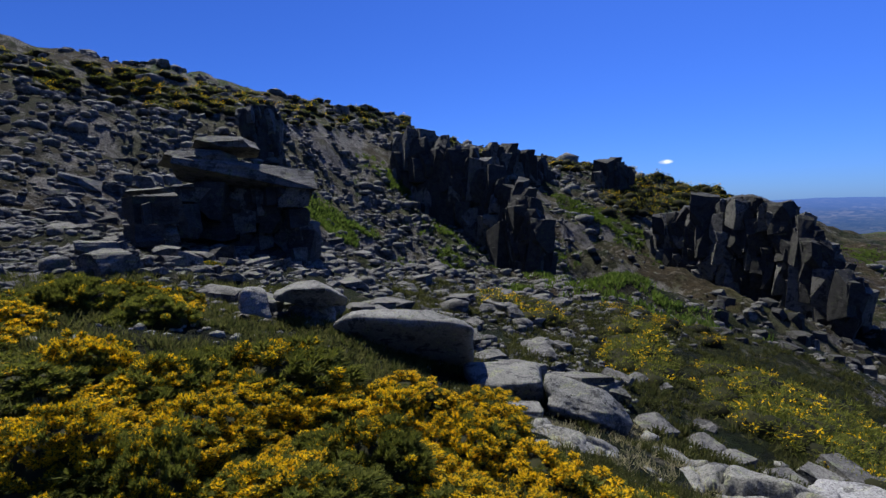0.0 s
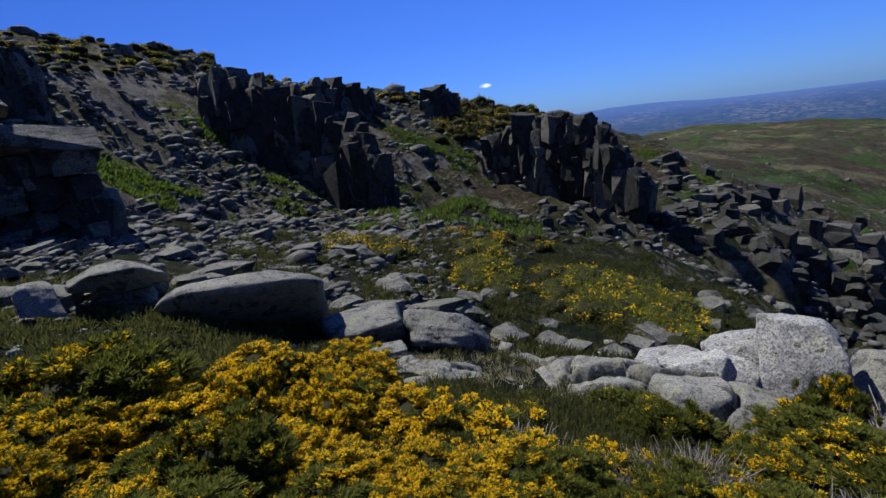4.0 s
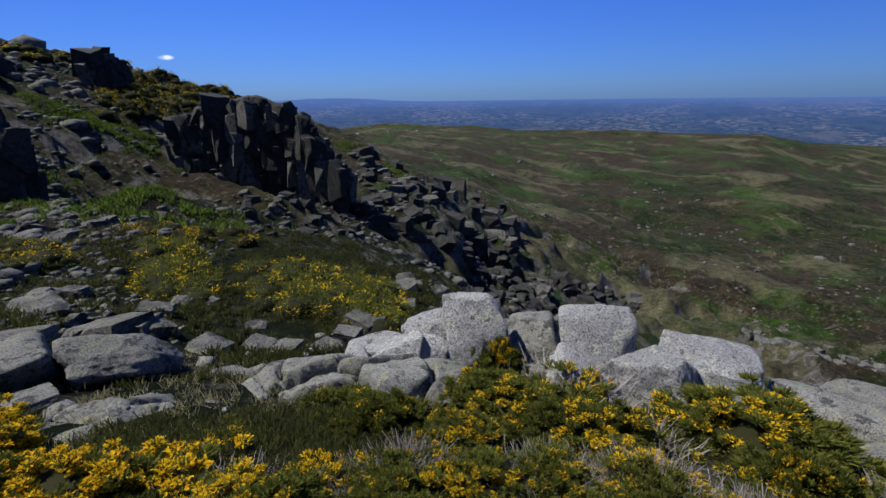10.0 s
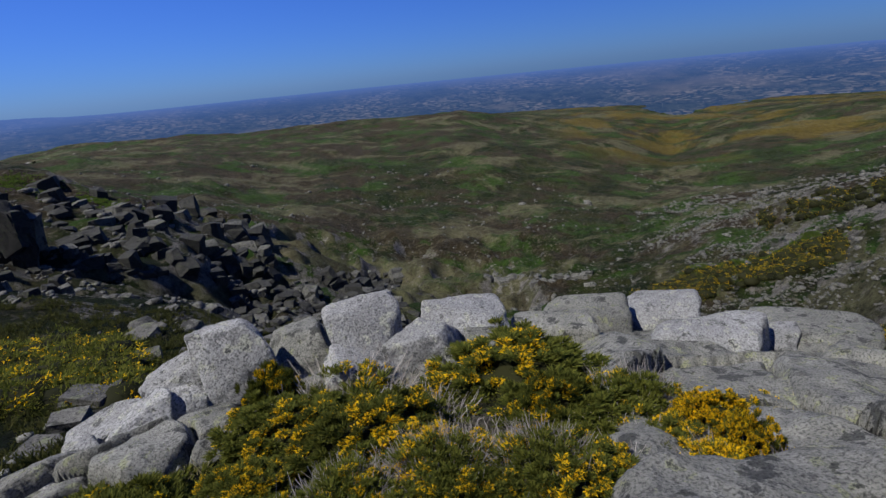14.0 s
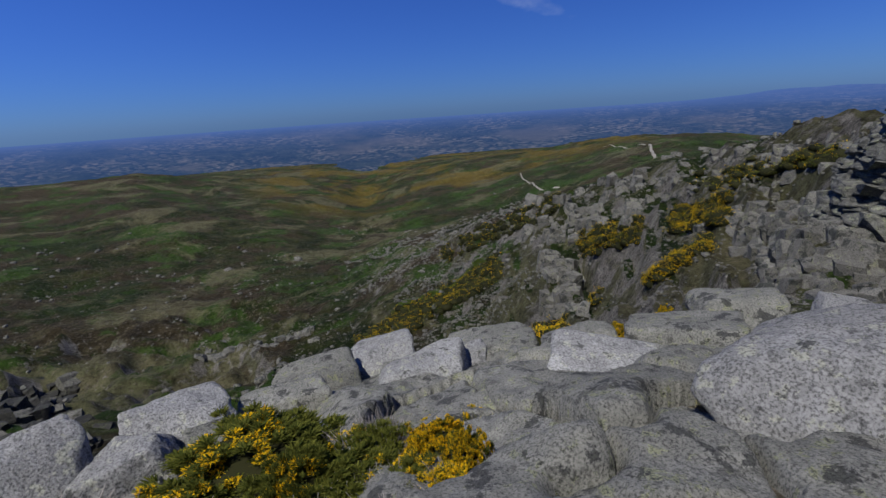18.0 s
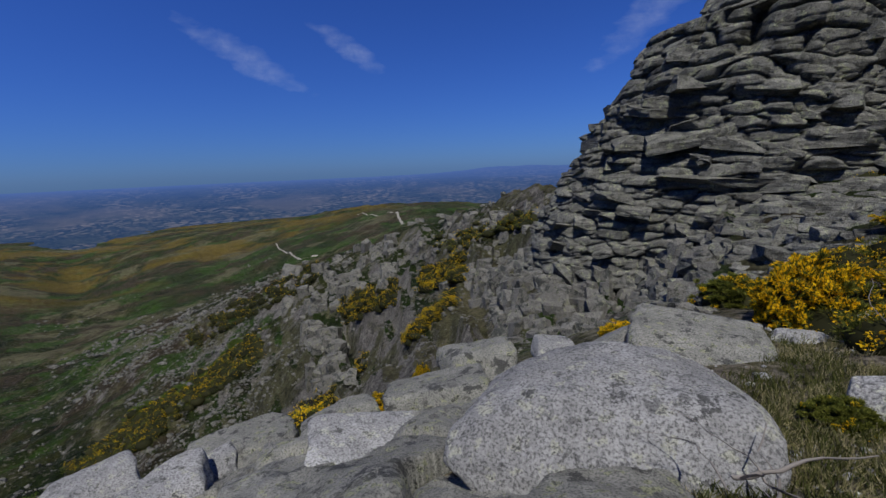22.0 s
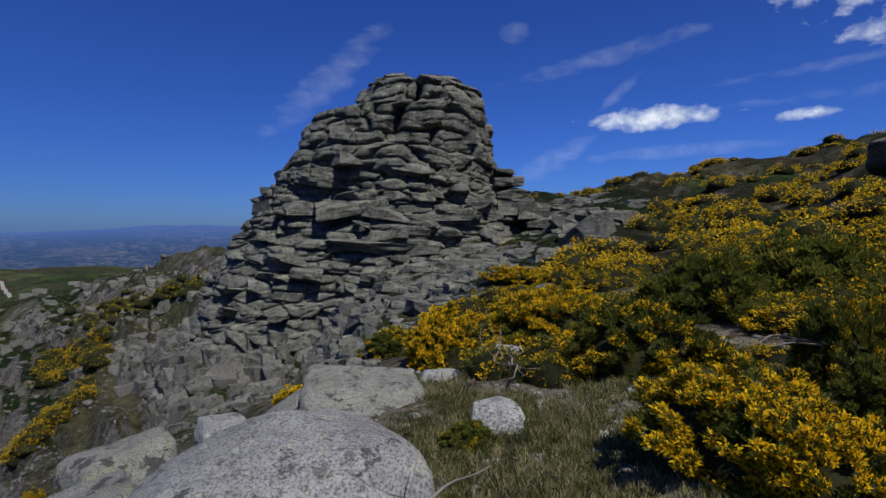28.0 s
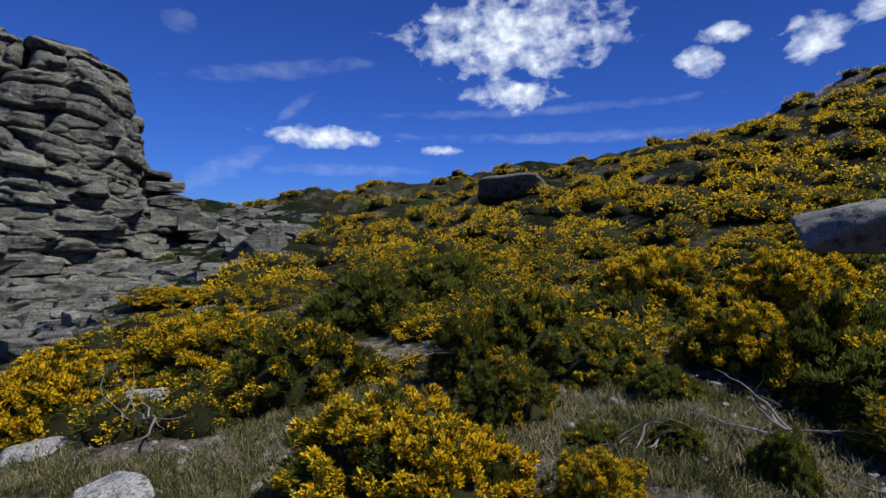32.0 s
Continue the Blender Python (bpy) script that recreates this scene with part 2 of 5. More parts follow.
def grid_faces(nu, nv, wrap=False):
    i, j = np.meshgrid(np.arange(nu if wrap else nu - 1), np.arange(nv - 1), indexing="ij")
    i2 = (i + 1) % nu
    return np.stack([i * nv + j, i2 * nv + j, i2 * nv + j + 1, i * nv + j + 1], -1).reshape(-1, 4)


def ground_material():
    m, n, l, bs = mat("mountain_turf_and_scree")
    geo = n.new("ShaderNodeNewGeometry")
    co = geo.outputs["Position"]
    sep = n.new("ShaderNodeSeparateXYZ")
    l.new(geo.outputs["Normal"], sep.inputs[0])
    broad = noise_node(n, l, 0.009, 8, 0.62, co, 0.6)
    patch = noise_node(n, l, 0.05, 9, 0.68, co)
    heath = noise_node(n, l, 0.022, 9, 0.7, co, 0.3)
    mid = noise_node(n, l, 0.55, 9, 0.74, co)
    soil = noise_node(n, l, 0.9, 8, 0.7, co)
    fine = noise_node(n, l, 11.0, 7, 0.75, co)
    grass = mix(n, l, ramp(n, l, patch, [(0.44, grey(0)), (0.56, grey(1))]), (0.010, 0.017, 0.003), (0.036, 0.038, 0.011))
    grass = mix(n, l, ramp(n, l, broad, [(0.47, grey(0)), (0.54, grey(0.8))]), grass, (0.016, 0.030, 0.0045))
    side = n.new("ShaderNodeSeparateXYZ")
    l.new(co, side.inputs[0])
    north = n.new("ShaderNodeMapRange")
    north.inputs[1].default_value = -70
    north.inputs[2].default_value = 70
    north.inputs[3].default_value = -0.02
    north.inputs[4].default_value = 0.03
    l.new(side.outputs["Y"], north.inputs[0])
    more = n.new("ShaderNodeMath")
    l.new(heath, more.inputs[0])
    l.new(north.outputs[0], more.inputs[1])
    grass = mix(n, l, ramp(n, l, more.outputs[0], [(0.475, grey(0)), (0.54, grey(0.9))]), grass, (0.042, 0.031, 0.017))
    meadow = noise_node(n, l, 0.028, 6, 0.6, co, 0.5)
    grass = mix(n, l, ramp(n, l, meadow, [(0.53, grey(0)), (0.57, grey(0.85))]), grass, (0.030, 0.064, 0.009))
    pale = noise_node(n, l, 0.017, 10, 0.72, co, 0.8)
    grass = mix(n, l, ramp(n, l, pale, [(0.53, grey(0)), (0.58, grey(0.8))]), grass, (0.115, 0.107, 0.055))
    amber = noise_node(n, l, 0.010, 7, 0.65, co, 0.4)
    east = n.new("ShaderNodeMapRange")
    east.inputs[1].default_value = 380
    east.inputs[2].default_value = 520
    l.new(side.outputs["X"], east.inputs[0])
    lee = n.new("ShaderNodeMapRange")
    lee.inputs[1].default_value = -60
    lee.inputs[2].default_value = -130
    l.new(side.outputs["Y"], lee.inputs[0])
    l.new(east.outputs[0], lee.inputs[4])
    broom = mix(n, l, 1.0, ramp(n, l, amber, [(0.50, grey(0)), (0.56, grey(0.8))]), lee.outputs[0], "MULTIPLY")
    grass = mix(n, l, broom, grass, (0.12, 0.085, 0.012))
    grass = mix(n, l, ramp(n, l, soil, [(0.55, grey(0)), (0.61, grey(0.7))]), grass, (0.15, 0.132, 0.10))
    ln = n.new("ShaderNodeVectorMath")
    ln.operation = "LENGTH"
    l.new(co, ln.inputs[0])
    ring = n.new("ShaderNodeMapRange")
    ring.inputs[1].default_value = 16
    ring.inputs[2].default_value = 9
    l.new(ln.outputs["Value"], ring.inputs[0])
    tread = noise_node(n, l, 1.7, 9, 0.75, co)
    dry = mix(n, l, ramp(n, l, tread, [(0.42, grey(0)), (0.50, grey(0.6)), (0.58, grey(1))]), (0.13, 0.12, 0.05), (0.42, 0.36, 0.285))
    sp = n.new("ShaderNodeSeparateXYZ")
    l.new(co, sp.inputs[0])
    south = n.new("ShaderNodeMapRange")
    south.inputs[1].default_value = -0.5
    south.inputs[2].default_value = -2.0
    l.new(sp.outputs["Y"], south.inputs[0])
    here = n.new("ShaderNodeMath")
    here.operation = "MULTIPLY"
    l.new(ring.outputs[0], here.inputs[0])
    l.new(south.outputs[0], here.inputs[1])
    grass = mix(n, l, here.outputs[0], grass, dry)
    strips = noise_node(n, l, 0.075, 8, 0.68, co, 0.5)
    scree = mix(n, l, ramp(n, l, fine, [(0.38, grey(0)), (0.56, grey(1))]), (0.06, 0.056, 0.048), (0.215, 0.198, 0.17))
    scree = mix(n, l, ramp(n, l, strips, [(0.47, grey(0)), (0.53, grey(0.85))]), scree, mix(n, l, mid, (0.035, 0.045, 0.010), (0.095, 0.085, 0.035)))
    steep = n.new("ShaderNodeMath")
    steep.operation = "SUBTRACT"
    steep.inputs[0].default_value = 1.40
    l.new(sep.outputs["Z"], steep.inputs[1])
    add = n.new("ShaderNodeMath")
    add.operation = "MULTIPLY_ADD"
    l.new(mid, add.inputs[0])
    add.inputs[1].default_value = 0.6
    l.new(steep.outputs[0], add.inputs[2])
    col = mix(n, l, ramp(n, l, add.outputs[0], [(0.83, grey(0)), (0.88, grey(1))]), grass, scree)
    col = mix(n, l, 0.85, col, ramp(n, l, fine, [(0.32, grey(0.25)), (0.55, grey(0.9)), (0.7, grey(1))]), "MULTIPLY")
    speck = noise_node(n, l, 1.6, 8, 0.8, co)
    col = mix(n, l, 0.9, col, ramp(n, l, speck, [(0.40, grey(0.42)), (0.48, grey(0.95)), (0.60, grey(1.2))]), "MULTIPLY")
    clump = noise_node(n, l, 0.28, 9, 0.8, co)
    col = mix(n, l, 0.8, col, ramp(n, l, clump, [(0.42, grey(0.45)), (0.50, grey(0.95)), (0.60, grey(1.25))]), "MULTIPLY")
    l.new(col, bs.inputs["Base Color"])
    bs.inputs["Roughness"].default_value = 1.0
    bs.inputs["Specular IOR Level"].default_value = 0.1
    bump(n, l, mix(n, l, 0.45, mid, fine), bs, 1.0, 0.6)
    return m


GROUND = ground_material()
az_steps = np.concatenate([np.arange(-60, 275, 0.45), np.arange(275, 300, 3.0)])
r_steps = np.concatenate([[0.0, 0.4], np.geomspace(0.8, 160, 230), np.geomspace(163, 1500, 90)])
A, RR = np.meshgrid(np.radians(az_steps), r_steps, indexing="ij")
gx, gy = RR * np.sin(A), RR * np.cos(A)
gz = ground_z(gx, gy)
ground = new("ground", mesh_from("ground", np.stack([gx, gy, gz], -1).reshape(-1, 3), grid_faces(len(az_steps), len(r_steps), True)[:, ::-1], True))
ground.data.materials.append(GROUND)
tagged(ground, "stony mountain slope with short grass, scree and a green valley", "ground", kind="structure")


def distance_material():
    """Plain far below, ever more blue haze painted into its colour with distance: it glows like the far sky."""
    m, n, l, bs = mat("painted_haze_plain")
    co = n.new("ShaderNodeNewGeometry").outputs["Position"]
    ln = n.new("ShaderNodeVectorMath")
    ln.operation = "LENGTH"
    l.new(co, ln.inputs[0])
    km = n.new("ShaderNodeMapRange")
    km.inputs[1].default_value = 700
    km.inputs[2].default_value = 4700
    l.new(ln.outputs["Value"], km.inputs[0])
    un = n.new("ShaderNodeVectorMath")
    un.operation = "NORMALIZE"
    l.new(co, un.inputs[0])
    mp = n.new("ShaderNodeMapping")
    mp.inputs["Scale"].default_value = (1, 1, 5.0)
    l.new(un.outputs[0], mp.inputs["Vector"])
    f1 = noise_node(n, l, 38.0, 10, 0.70, mp.outputs[0], 0.5)
    f1b = noise_node(n, l, 9.0, 6, 0.6, mp.outputs[0])
    f2 = noise_node(n, l, 240.0, 6, 0.7, mp.outputs[0])
    vo = n.new("ShaderNodeTexVoronoi")
    vo.inputs["Scale"].default_value = 130.0
    l.new(mp.outputs[0], vo.inputs["Vector"])
    sv = n.new("ShaderNodeSeparateColor")
    l.new(vo.outputs["Color"], sv.inputs[0])
    col = mix(n, l, ramp(n, l, f1, [(0.40, grey(0)), (0.60, grey(1))]), (0.010, 0.022, 0.022), (0.050, 0.062, 0.045))
    fields = mix(n, l, 1.0, ramp(n, l, sv.outputs[0], [(0.52, grey(0)), (0.60, grey(0.75))]), ramp(n, l, f1b, [(0.42, grey(0)), (0.58, grey(1))]), "MULTIPLY")
    col = mix(n, l, fields, col, mix(n, l, sv.outputs[1], (0.09, 0.09, 0.07), (0.33, 0.28, 0.23)))
    col = mix(n, l, ramp(n, l, f2, [(0.60, grey(0)), (0.66, grey(0.7))]), col, (0.30, 0.28, 0.27))
    pale = noise_node(n, l, 5.0, 4, 0.5, mp.outputs[0])
    col = mix(n, l, ramp(n, l, pale, [(0.56, grey(0)), (0.64, grey(0.5))]), col, (0.20, 0.17, 0.14))
    # haze is mixed into the glowing colour by distance, no real air
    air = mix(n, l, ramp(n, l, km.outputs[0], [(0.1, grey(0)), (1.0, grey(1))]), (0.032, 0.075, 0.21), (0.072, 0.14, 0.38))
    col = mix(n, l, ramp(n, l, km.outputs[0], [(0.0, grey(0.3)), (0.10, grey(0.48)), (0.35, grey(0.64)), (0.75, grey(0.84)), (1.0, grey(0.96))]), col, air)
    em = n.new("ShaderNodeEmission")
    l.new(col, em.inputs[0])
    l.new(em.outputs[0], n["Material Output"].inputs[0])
    return m


az2 = np.arange(20, 200.1, 0.5)
r2 = np.geomspace(790, 4850, 130)
A, RR = np.meshgrid(np.radians(az2), r2, indexing="ij")
px, py = RR * np.sin(A), RR * np.cos(A)
hump = np.clip(fbm(px / 260, py / 260, 5, 5) - 0.1, 0, 2) * 7 * np.clip((RR - 1200) / 600, 0, 1) * np.clip((4600 - RR) / 1500, 0.15, 1)
pz = PLAIN_Z + 1.5 + hump - 10 * np.clip((1150 - RR) / 330, 0, 1) + 47 * np.clip((RR - 1300) / 3550, 0, 1)
# far ranges along the rim
AD = np.degrees(A)
rim = np.clip((RR - 3900) / 700, 0, 1)
pz = pz + rim * (46 * np.exp(-((AD - 160) / 11) ** 2) + 22 * np.exp(-((AD - 153) / 4) ** 2) + 46 * np.exp(-((AD - 40) / 7) ** 2)) * (1 + 0.25 * fbm(AD / 3.0, RR / 900, 6, 3))
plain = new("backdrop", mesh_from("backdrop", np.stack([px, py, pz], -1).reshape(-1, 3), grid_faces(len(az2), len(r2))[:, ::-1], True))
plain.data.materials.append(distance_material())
tagged(plain, "wide plain of fields and woods in blue haze", "plain", kind="structure")


# ---- rocks ----
def icosphere(sub):
    bm = bmesh.new()
    bmesh.ops.create_icosphere(bm, subdivisions=sub, radius=1.0)
    v = np.array([p.co[:] for p in bm.verts])
    f = np.array([[p.index for p in q.verts] for q in bm.faces])
    bm.free()
    return v, f


ICO = {k: icosphere(k) for k in (1, 2, 3, 4, 5, 6)}


def rock_shape(sub, seed, edge=10.0, cuts=6, rough=0.05, square=True):
    """Unit rock from -1 to 1: a block bounded by joint planes, its edges worn round, with weathered relief."""
    rng = np.random.RandomState(seed)
    d, f = ICO[sub]
    acc = np.zeros(len(d))
    planes = []
    if square:
        for ax in range(3):
            for sg in (-1, 1):
                nrm = np.zeros(3)
                nrm[ax] = sg
                nrm += rng.normal(0, 0.13, 3)
                planes.append((nrm / np.linalg.norm(nrm), rng.uniform(0.85, 1.05)))
    for _ in range(cuts):
        nrm = rng.normal(size=3)
        nrm /= np.linalg.norm(nrm)
        planes.append((nrm, rng.uniform(0.82, 1.15)))
    for nrm, off in planes:
        acc += np.clip(d @ nrm / off, 0, None) ** edge
    p = d * (np.maximum(acc, 1e-9) ** (-1 / edge))[:, None]
    off = rng.rand(3) * 40
    disp = np.array([noise.fractal(Vector(q * 1.7 + off), 0.8, 2.2, 4 if sub < 5 else 7) for q in p])
    p = p * (1 + rough * disp[:, None])
    p /= np.abs(p).max(0)
    return p, f


def part(name, me, material, parent, label="", m=None):
    ob = new(name, me)
    if material and not me.materials:
        me.materials.append(material)
    ob.parent = parent
    if m is not None:
        ob.matrix_basis = m
    if label:
        tagged(ob, label)
    return ob


def boulder(az, r, z, width, depth, height, roll, seed, material, label, under=0.0):
    """One granite boulder, its broad side across the line of sight; under: how far its front is undercut."""
    sub = 6 if r < 4.5 else 5
    smooth = width > 2.6
    p, f = rock_shape(sub, 100 + seed, 7.0 if smooth else 12.0 + 3.0 * ((seed * 37) % 6), 5 if smooth else 6 + seed % 3, 0.05 if smooth else 0.06)
    p = p * np.array([width / 2, depth / 2, height / 2 * 1.04])
    p[:, 1] += under * np.clip(0.4 * height - p[:, 2], 0, None)
    if not under and r < 9:
        p[:, 1] += 0.55 * p[:, 2]
    a = radians(roll)
    p = np.stack([p[:, 0] * math.cos(a) - p[:, 2] * math.sin(a), p[:, 1], p[:, 0] * math.sin(a) + p[:, 2] * math.cos(a)], 1)
    me = mesh_from("boulder", p, f, True)
    me.materials.append(material)
    ob = new("boulder", me)
    rr = r + depth * 0.25
    ob.matrix_basis = pose(rr * math.sin(radians(az)), rr * math.cos(radians(az)), z + height / 2, 0, 0, -az)
    return tagged(ob, label, "boulder")


boulder(-7.4, 7.35, -1.75, 2.85, 1.7, 1.64, -8, 5, GRANITE_DARK, "long grey granite boulder with a dark undercut front", 1.3)
boulder(-18.5, 8.74, -0.41, 1.46, 1.17, 0.61, -1, 3, GRANITE_DARK, "grey granite boulder resting on dark blocks", 1.1)
boulder(-18.9, 9.25, -1.53, 1.46, 1.02, 1.09, -4, 4, GRANITE_DARK, "dark granite block in shade under a boulder")
boulder(-24.4, 8.88, -0.35, 0.57, 0.51, 0.53, -4, 5, GRANITE_DARK, "small grey granite boulder above the broom")
boulder(5.6, 6.96, -1.98, 1.55, 1.20, 0.84, 4, 6, GRANITE_DARK, "rounded granite boulder with dark lichen", 1.0)
boulder(15.4, 6.62, -2.38, 1.62, 1.20, 1.02, -14, 7, GRANITE_DARK, "angular granite boulder with a dark shaded face", 1.3)
boulder(6.4, 6.15, -1.42, 0.82, 0.57, 0.11, 3, 8, GRANITE_DARK, "thin granite slab lying on the shelf")
boulder(-30.9, 14.03, -0.30, 0.90, 0.72, 0.57, -4, 9, GRANITE, "pale granite block on the scree")
boulder(-24.6, 9.48, -0.93, 0.87, 0.79, 0.25, -12, 10, GRANITE_DARK, "low granite block among the broom")
boulder(-35.2, 9.56, -0.97, 0.61, 0.55, 0.23, -4, 11, GRANITE, "low pale granite block in the scree")
boulder(9.2, 5.54, -1.95, 1.2, 0.85, 0.55, 12, 12, GRANITE_DARK, "dark lichened granite block", 0.5)
boulder(6.5, 4.9, -1.78, 1.05, 0.8, 0.48, 8, 80, GRANITE_DARK, "dark lichened granite block", 0.4)
boulder(14.1, 5.43, -2.05, 1.05, 0.75, 0.42, 10, 13, GRANITE_DARK, "dark lichened granite block")
boulder(19.5, 5.61, -2.10, 0.35, 0.28, 0.26, -0, 14, GRANITE_DARK, "small granite block among larger boulders")
boulder(23.1, 5.40, -2.30, 1.1, 0.75, 0.45, 15, 15, GRANITE_DARK, "dark lichened granite block")
boulder(24.8, 6.40, -2.30, 0.65, 0.52, 0.34, -8, 16, GRANITE_DARK, "dark angular stone at the shelf edge")
boulder(30.9, 5.57, -2.30, 1.52, 0.87, 0.48, 17, 17, GRANITE, "long pale granite slab tilted up on the ledge")
boulder(41.8, 6.13, -1.93, 1.05, 0.69, 0.17, 15, 18, GRANITE, "flat pale granite slab on the ledge")
boulder(39.3, 5.84, -2.02, 0.41, 0.32, 0.37, 10, 19, GRANITE, "small pale granite wedge")
boulder(48.9, 6.21, -1.79, 0.78, 0.53, 0.34, 18, 20, GRANITE, "flat pale granite slab on the ledge")
boulder(44.4, 5.72, -2.02, 0.84, 0.56, 0.42, 12, 21, GRANITE, "oval pale granite slab")
boulder(38.9, 5.24, -2.20, 0.87, 0.67, 0.40, 20, 22, GRANITE_DARK, "grey granite block with dark lichen")
boulder(54.9, 5.88, -1.96, 0.86, 0.50, 0.96, 14, 23, GRANITE, "upright pale granite block")
boulder(48.9, 5.90, -1.98, 0.57, 0.44, 0.40, 5, 24, GRANITE, "pale granite block on the ledge")
boulder(62.1, 6.16, -2.19, 1.01, 0.78, 0.70, 8, 25, GRANITE_DARK, "weathered granite block on the ledge")
boulder(70.2, 5.82, -2.04, 1.01, 0.58, 0.86, 4, 26, GRANITE, "pale granite block with sharp upper edge")
boulder(69.9, 5.12, -2.09, 1.25, 0.85, 0.49, -25, 27, GRANITE, "sloping pale granite slab")
boulder(76.9, 5.50, -2.06, 1.13, 0.86, 0.56, 8, 28, GRANITE, "rounded pale granite block")
boulder(83.1, 6.07, -2.11, 1.36, 0.91, 0.56, -12, 29, GRANITE, "broad pale granite boulder with a split")
boulder(85.6, 5.37, -2.02, 0.68, 0.58, 0.41, -5, 30, GRANITE_DARK, "grey granite block in a gap")
boulder(45.6, 5.62, -2.67, 2.21, 1.47, 0.55, 12, 31, GRANITE_DARK, "outcrop of dark lichened granite")
boulder(106.5, 8.25, -3.20, 1.66, 1.16, 0.56, 4, 32, GRANITE, "pale rounded granite boulder on flat rock")
boulder(116.4, 7.59, -3.03, 1.25, 0.87, 0.56, 7, 33, GRANITE, "pale granite boulder with a dark end")
boulder(100.3, 5.99, -2.80, 1.10, 0.88, 0.56, -4, 34, GRANITE, "pale granite block beside the broom")
boulder(135.9, 5.18, -2.19, 1.86, 1.49, 0.78, -5, 36, GRANITE, "wide rounded pale granite boulder")
boulder(164.5, 3.85, -1.18, 2.8, 2.1, 1.09, -2, 37, GRANITE, "large smooth granite boulder with black lichen patches")
boulder(101.1, 6.09, -2.68, 1.05, 0.73, 0.40, -24, 43, GRANITE, "pale granite block on the outcrop")
boulder(174.0, 6.75, -1.29, 1.94, 1.56, 0.70, -5, 44, GRANITE_DARK, "lichened granite outcrop beside yellow broom")
boulder(-171.2, 5.47, -0.70, 0.65, 0.52, 0.37, 7, 45, GRANITE, "pale granite stone in dry grass")
boulder(-170.4, 9.07, -1.00, 1.32, 1.06, 0.42, 5, 46, GRANITE, "pale granite stone under dead branches")
boulder(158.7, 8.62, -1.87, 0.94, 0.75, 0.38, -1, 47, GRANITE, "rounded pale granite stone")
boulder(-177.0, 8.10, -1.20, 0.90, 0.72, 0.40, -1, 48, GRANITE, "pale granite stone in the turf")
boulder(-131.0, 27.58, 3.92, 4.23, 2.54, 1.48, 8, 51, CRAG_DARK, "dark granite boulder standing out of the broom", 0.8)
boulder(-102.0, 9.86, 1.64, 1.45, 1.01, 0.83, 9, 52, GRANITE_DARK, "broad flat granite rock among the broom")

OUT = "worn granite boulder bedded in the rock shelf"
boulder(94, 6.3, -2.55, 1.3, 1.0, 0.62, 4, 61, GRANITE_DARK, OUT)
boulder(99, 7.4, -3.0, 1.7, 1.2, 0.72, -4, 62, GRANITE_DARK, OUT)
boulder(112, 6.7, -2.8, 1.6, 1.2, 0.62, 3, 63, GRANITE, OUT)
boulder(121.5, 7.9, -3.1, 1.8, 1.3, 0.70, 5, 64, GRANITE_DARK, OUT)
boulder(128, 6.3, -2.55, 1.4, 1.0, 0.55, -5, 65, GRANITE_DARK, OUT)
boulder(125, 4.5, -1.95, 1.5, 1.1, 0.5, 4, 66, GRANITE_DARK, OUT)
boulder(117, 4.3, -2.0, 1.2, 0.9, 0.5, -3, 67, GRANITE_DARK, OUT)
boulder(132.5, 7.6, -2.8, 1.7, 1.2, 0.62, 2, 68, GRANITE_DARK, OUT)
boulder(144, 6.8, -2.1, 1.7, 1.2, 0.6, 6, 69, GRANITE_DARK, OUT)
boulder(150, 8.6, -2.4, 1.8, 1.2, 0.7, 8, 70, GRANITE_DARK, OUT)
boulder(146, 3.0, -1.5, 1.2, 0.9, 0.5, 3, 71, GRANITE_DARK, OUT)
boulder(134, 3.1, -1.75, 1.3, 1.0, 0.5, -4, 72, GRANITE_DARK, OUT)

# slabs and blocks shared by the tower and the crags
SLABS = []
SLABS_DARK = []
SLABS_RIB = []
SLABS_SHADE = []


def block_shape(seed, cuts=7, worn=0.07):
    """Unit block from -1 to 1 broken along joint planes: flat faces, crisp edges a little worn, a split or two along the bedding."""
    g = np.random.RandomState(seed)
    bm = bmesh.new()
    bmesh.ops.create_cube(bm, size=2.0)
    for v in bm.verts:
        v.co += Vector(g.normal(0, 0.12, 3))
    for _ in range(cuts):
        nrm = Vector(g.normal(size=3) * np.array([1.0, 1.0, 0.75])).normalized()
        geom = bm.verts[:] + bm.edges[:] + bm.faces[:]
        cut = bmesh.ops.bisect_plane(bm, geom=geom, dist=1e-4, plane_co=nrm * g.uniform(0.78, 1.15), plane_no=nrm, clear_outer=True)
        rim = [q for q in cut["geom_cut"] if isinstance(q, bmesh.types.BMEdge)]
        if rim:
            bmesh.ops.edgenet_fill(bm, edges=rim)
    bmesh.ops.bevel(bm, geom=bm.edges[:], offset=worn, segments=2, profile=0.6, affect="EDGES", clamp_overlap=True)
    bmesh.ops.triangulate(bm, faces=bm.faces[:])
    for _ in range(2):
        long = [q for q in bm.edges if q.calc_length() > 0.30]
        bmesh.ops.subdivide_edges(bm, edges=long, cuts=1)
        bmesh.ops.triangulate(bm, faces=bm.faces[:])
    off = g.rand(3) * 40
    for v in bm.verts:
        v.co *= 1 + 0.045 * noise.fractal(v.co * 1.6 + Vector(off), 0.8, 2.2, 4)
    top = [max(abs(v.co[q]) for v in bm.verts) for q in range(3)]
    for v in bm.verts:
        v.co = Vector((v.co.x / top[0], v.co.y / top[1], v.co.z / top[2]))
    me = bpy.data.meshes.new("slab")
    bm.to_mesh(me)
    bm.free()
    return me


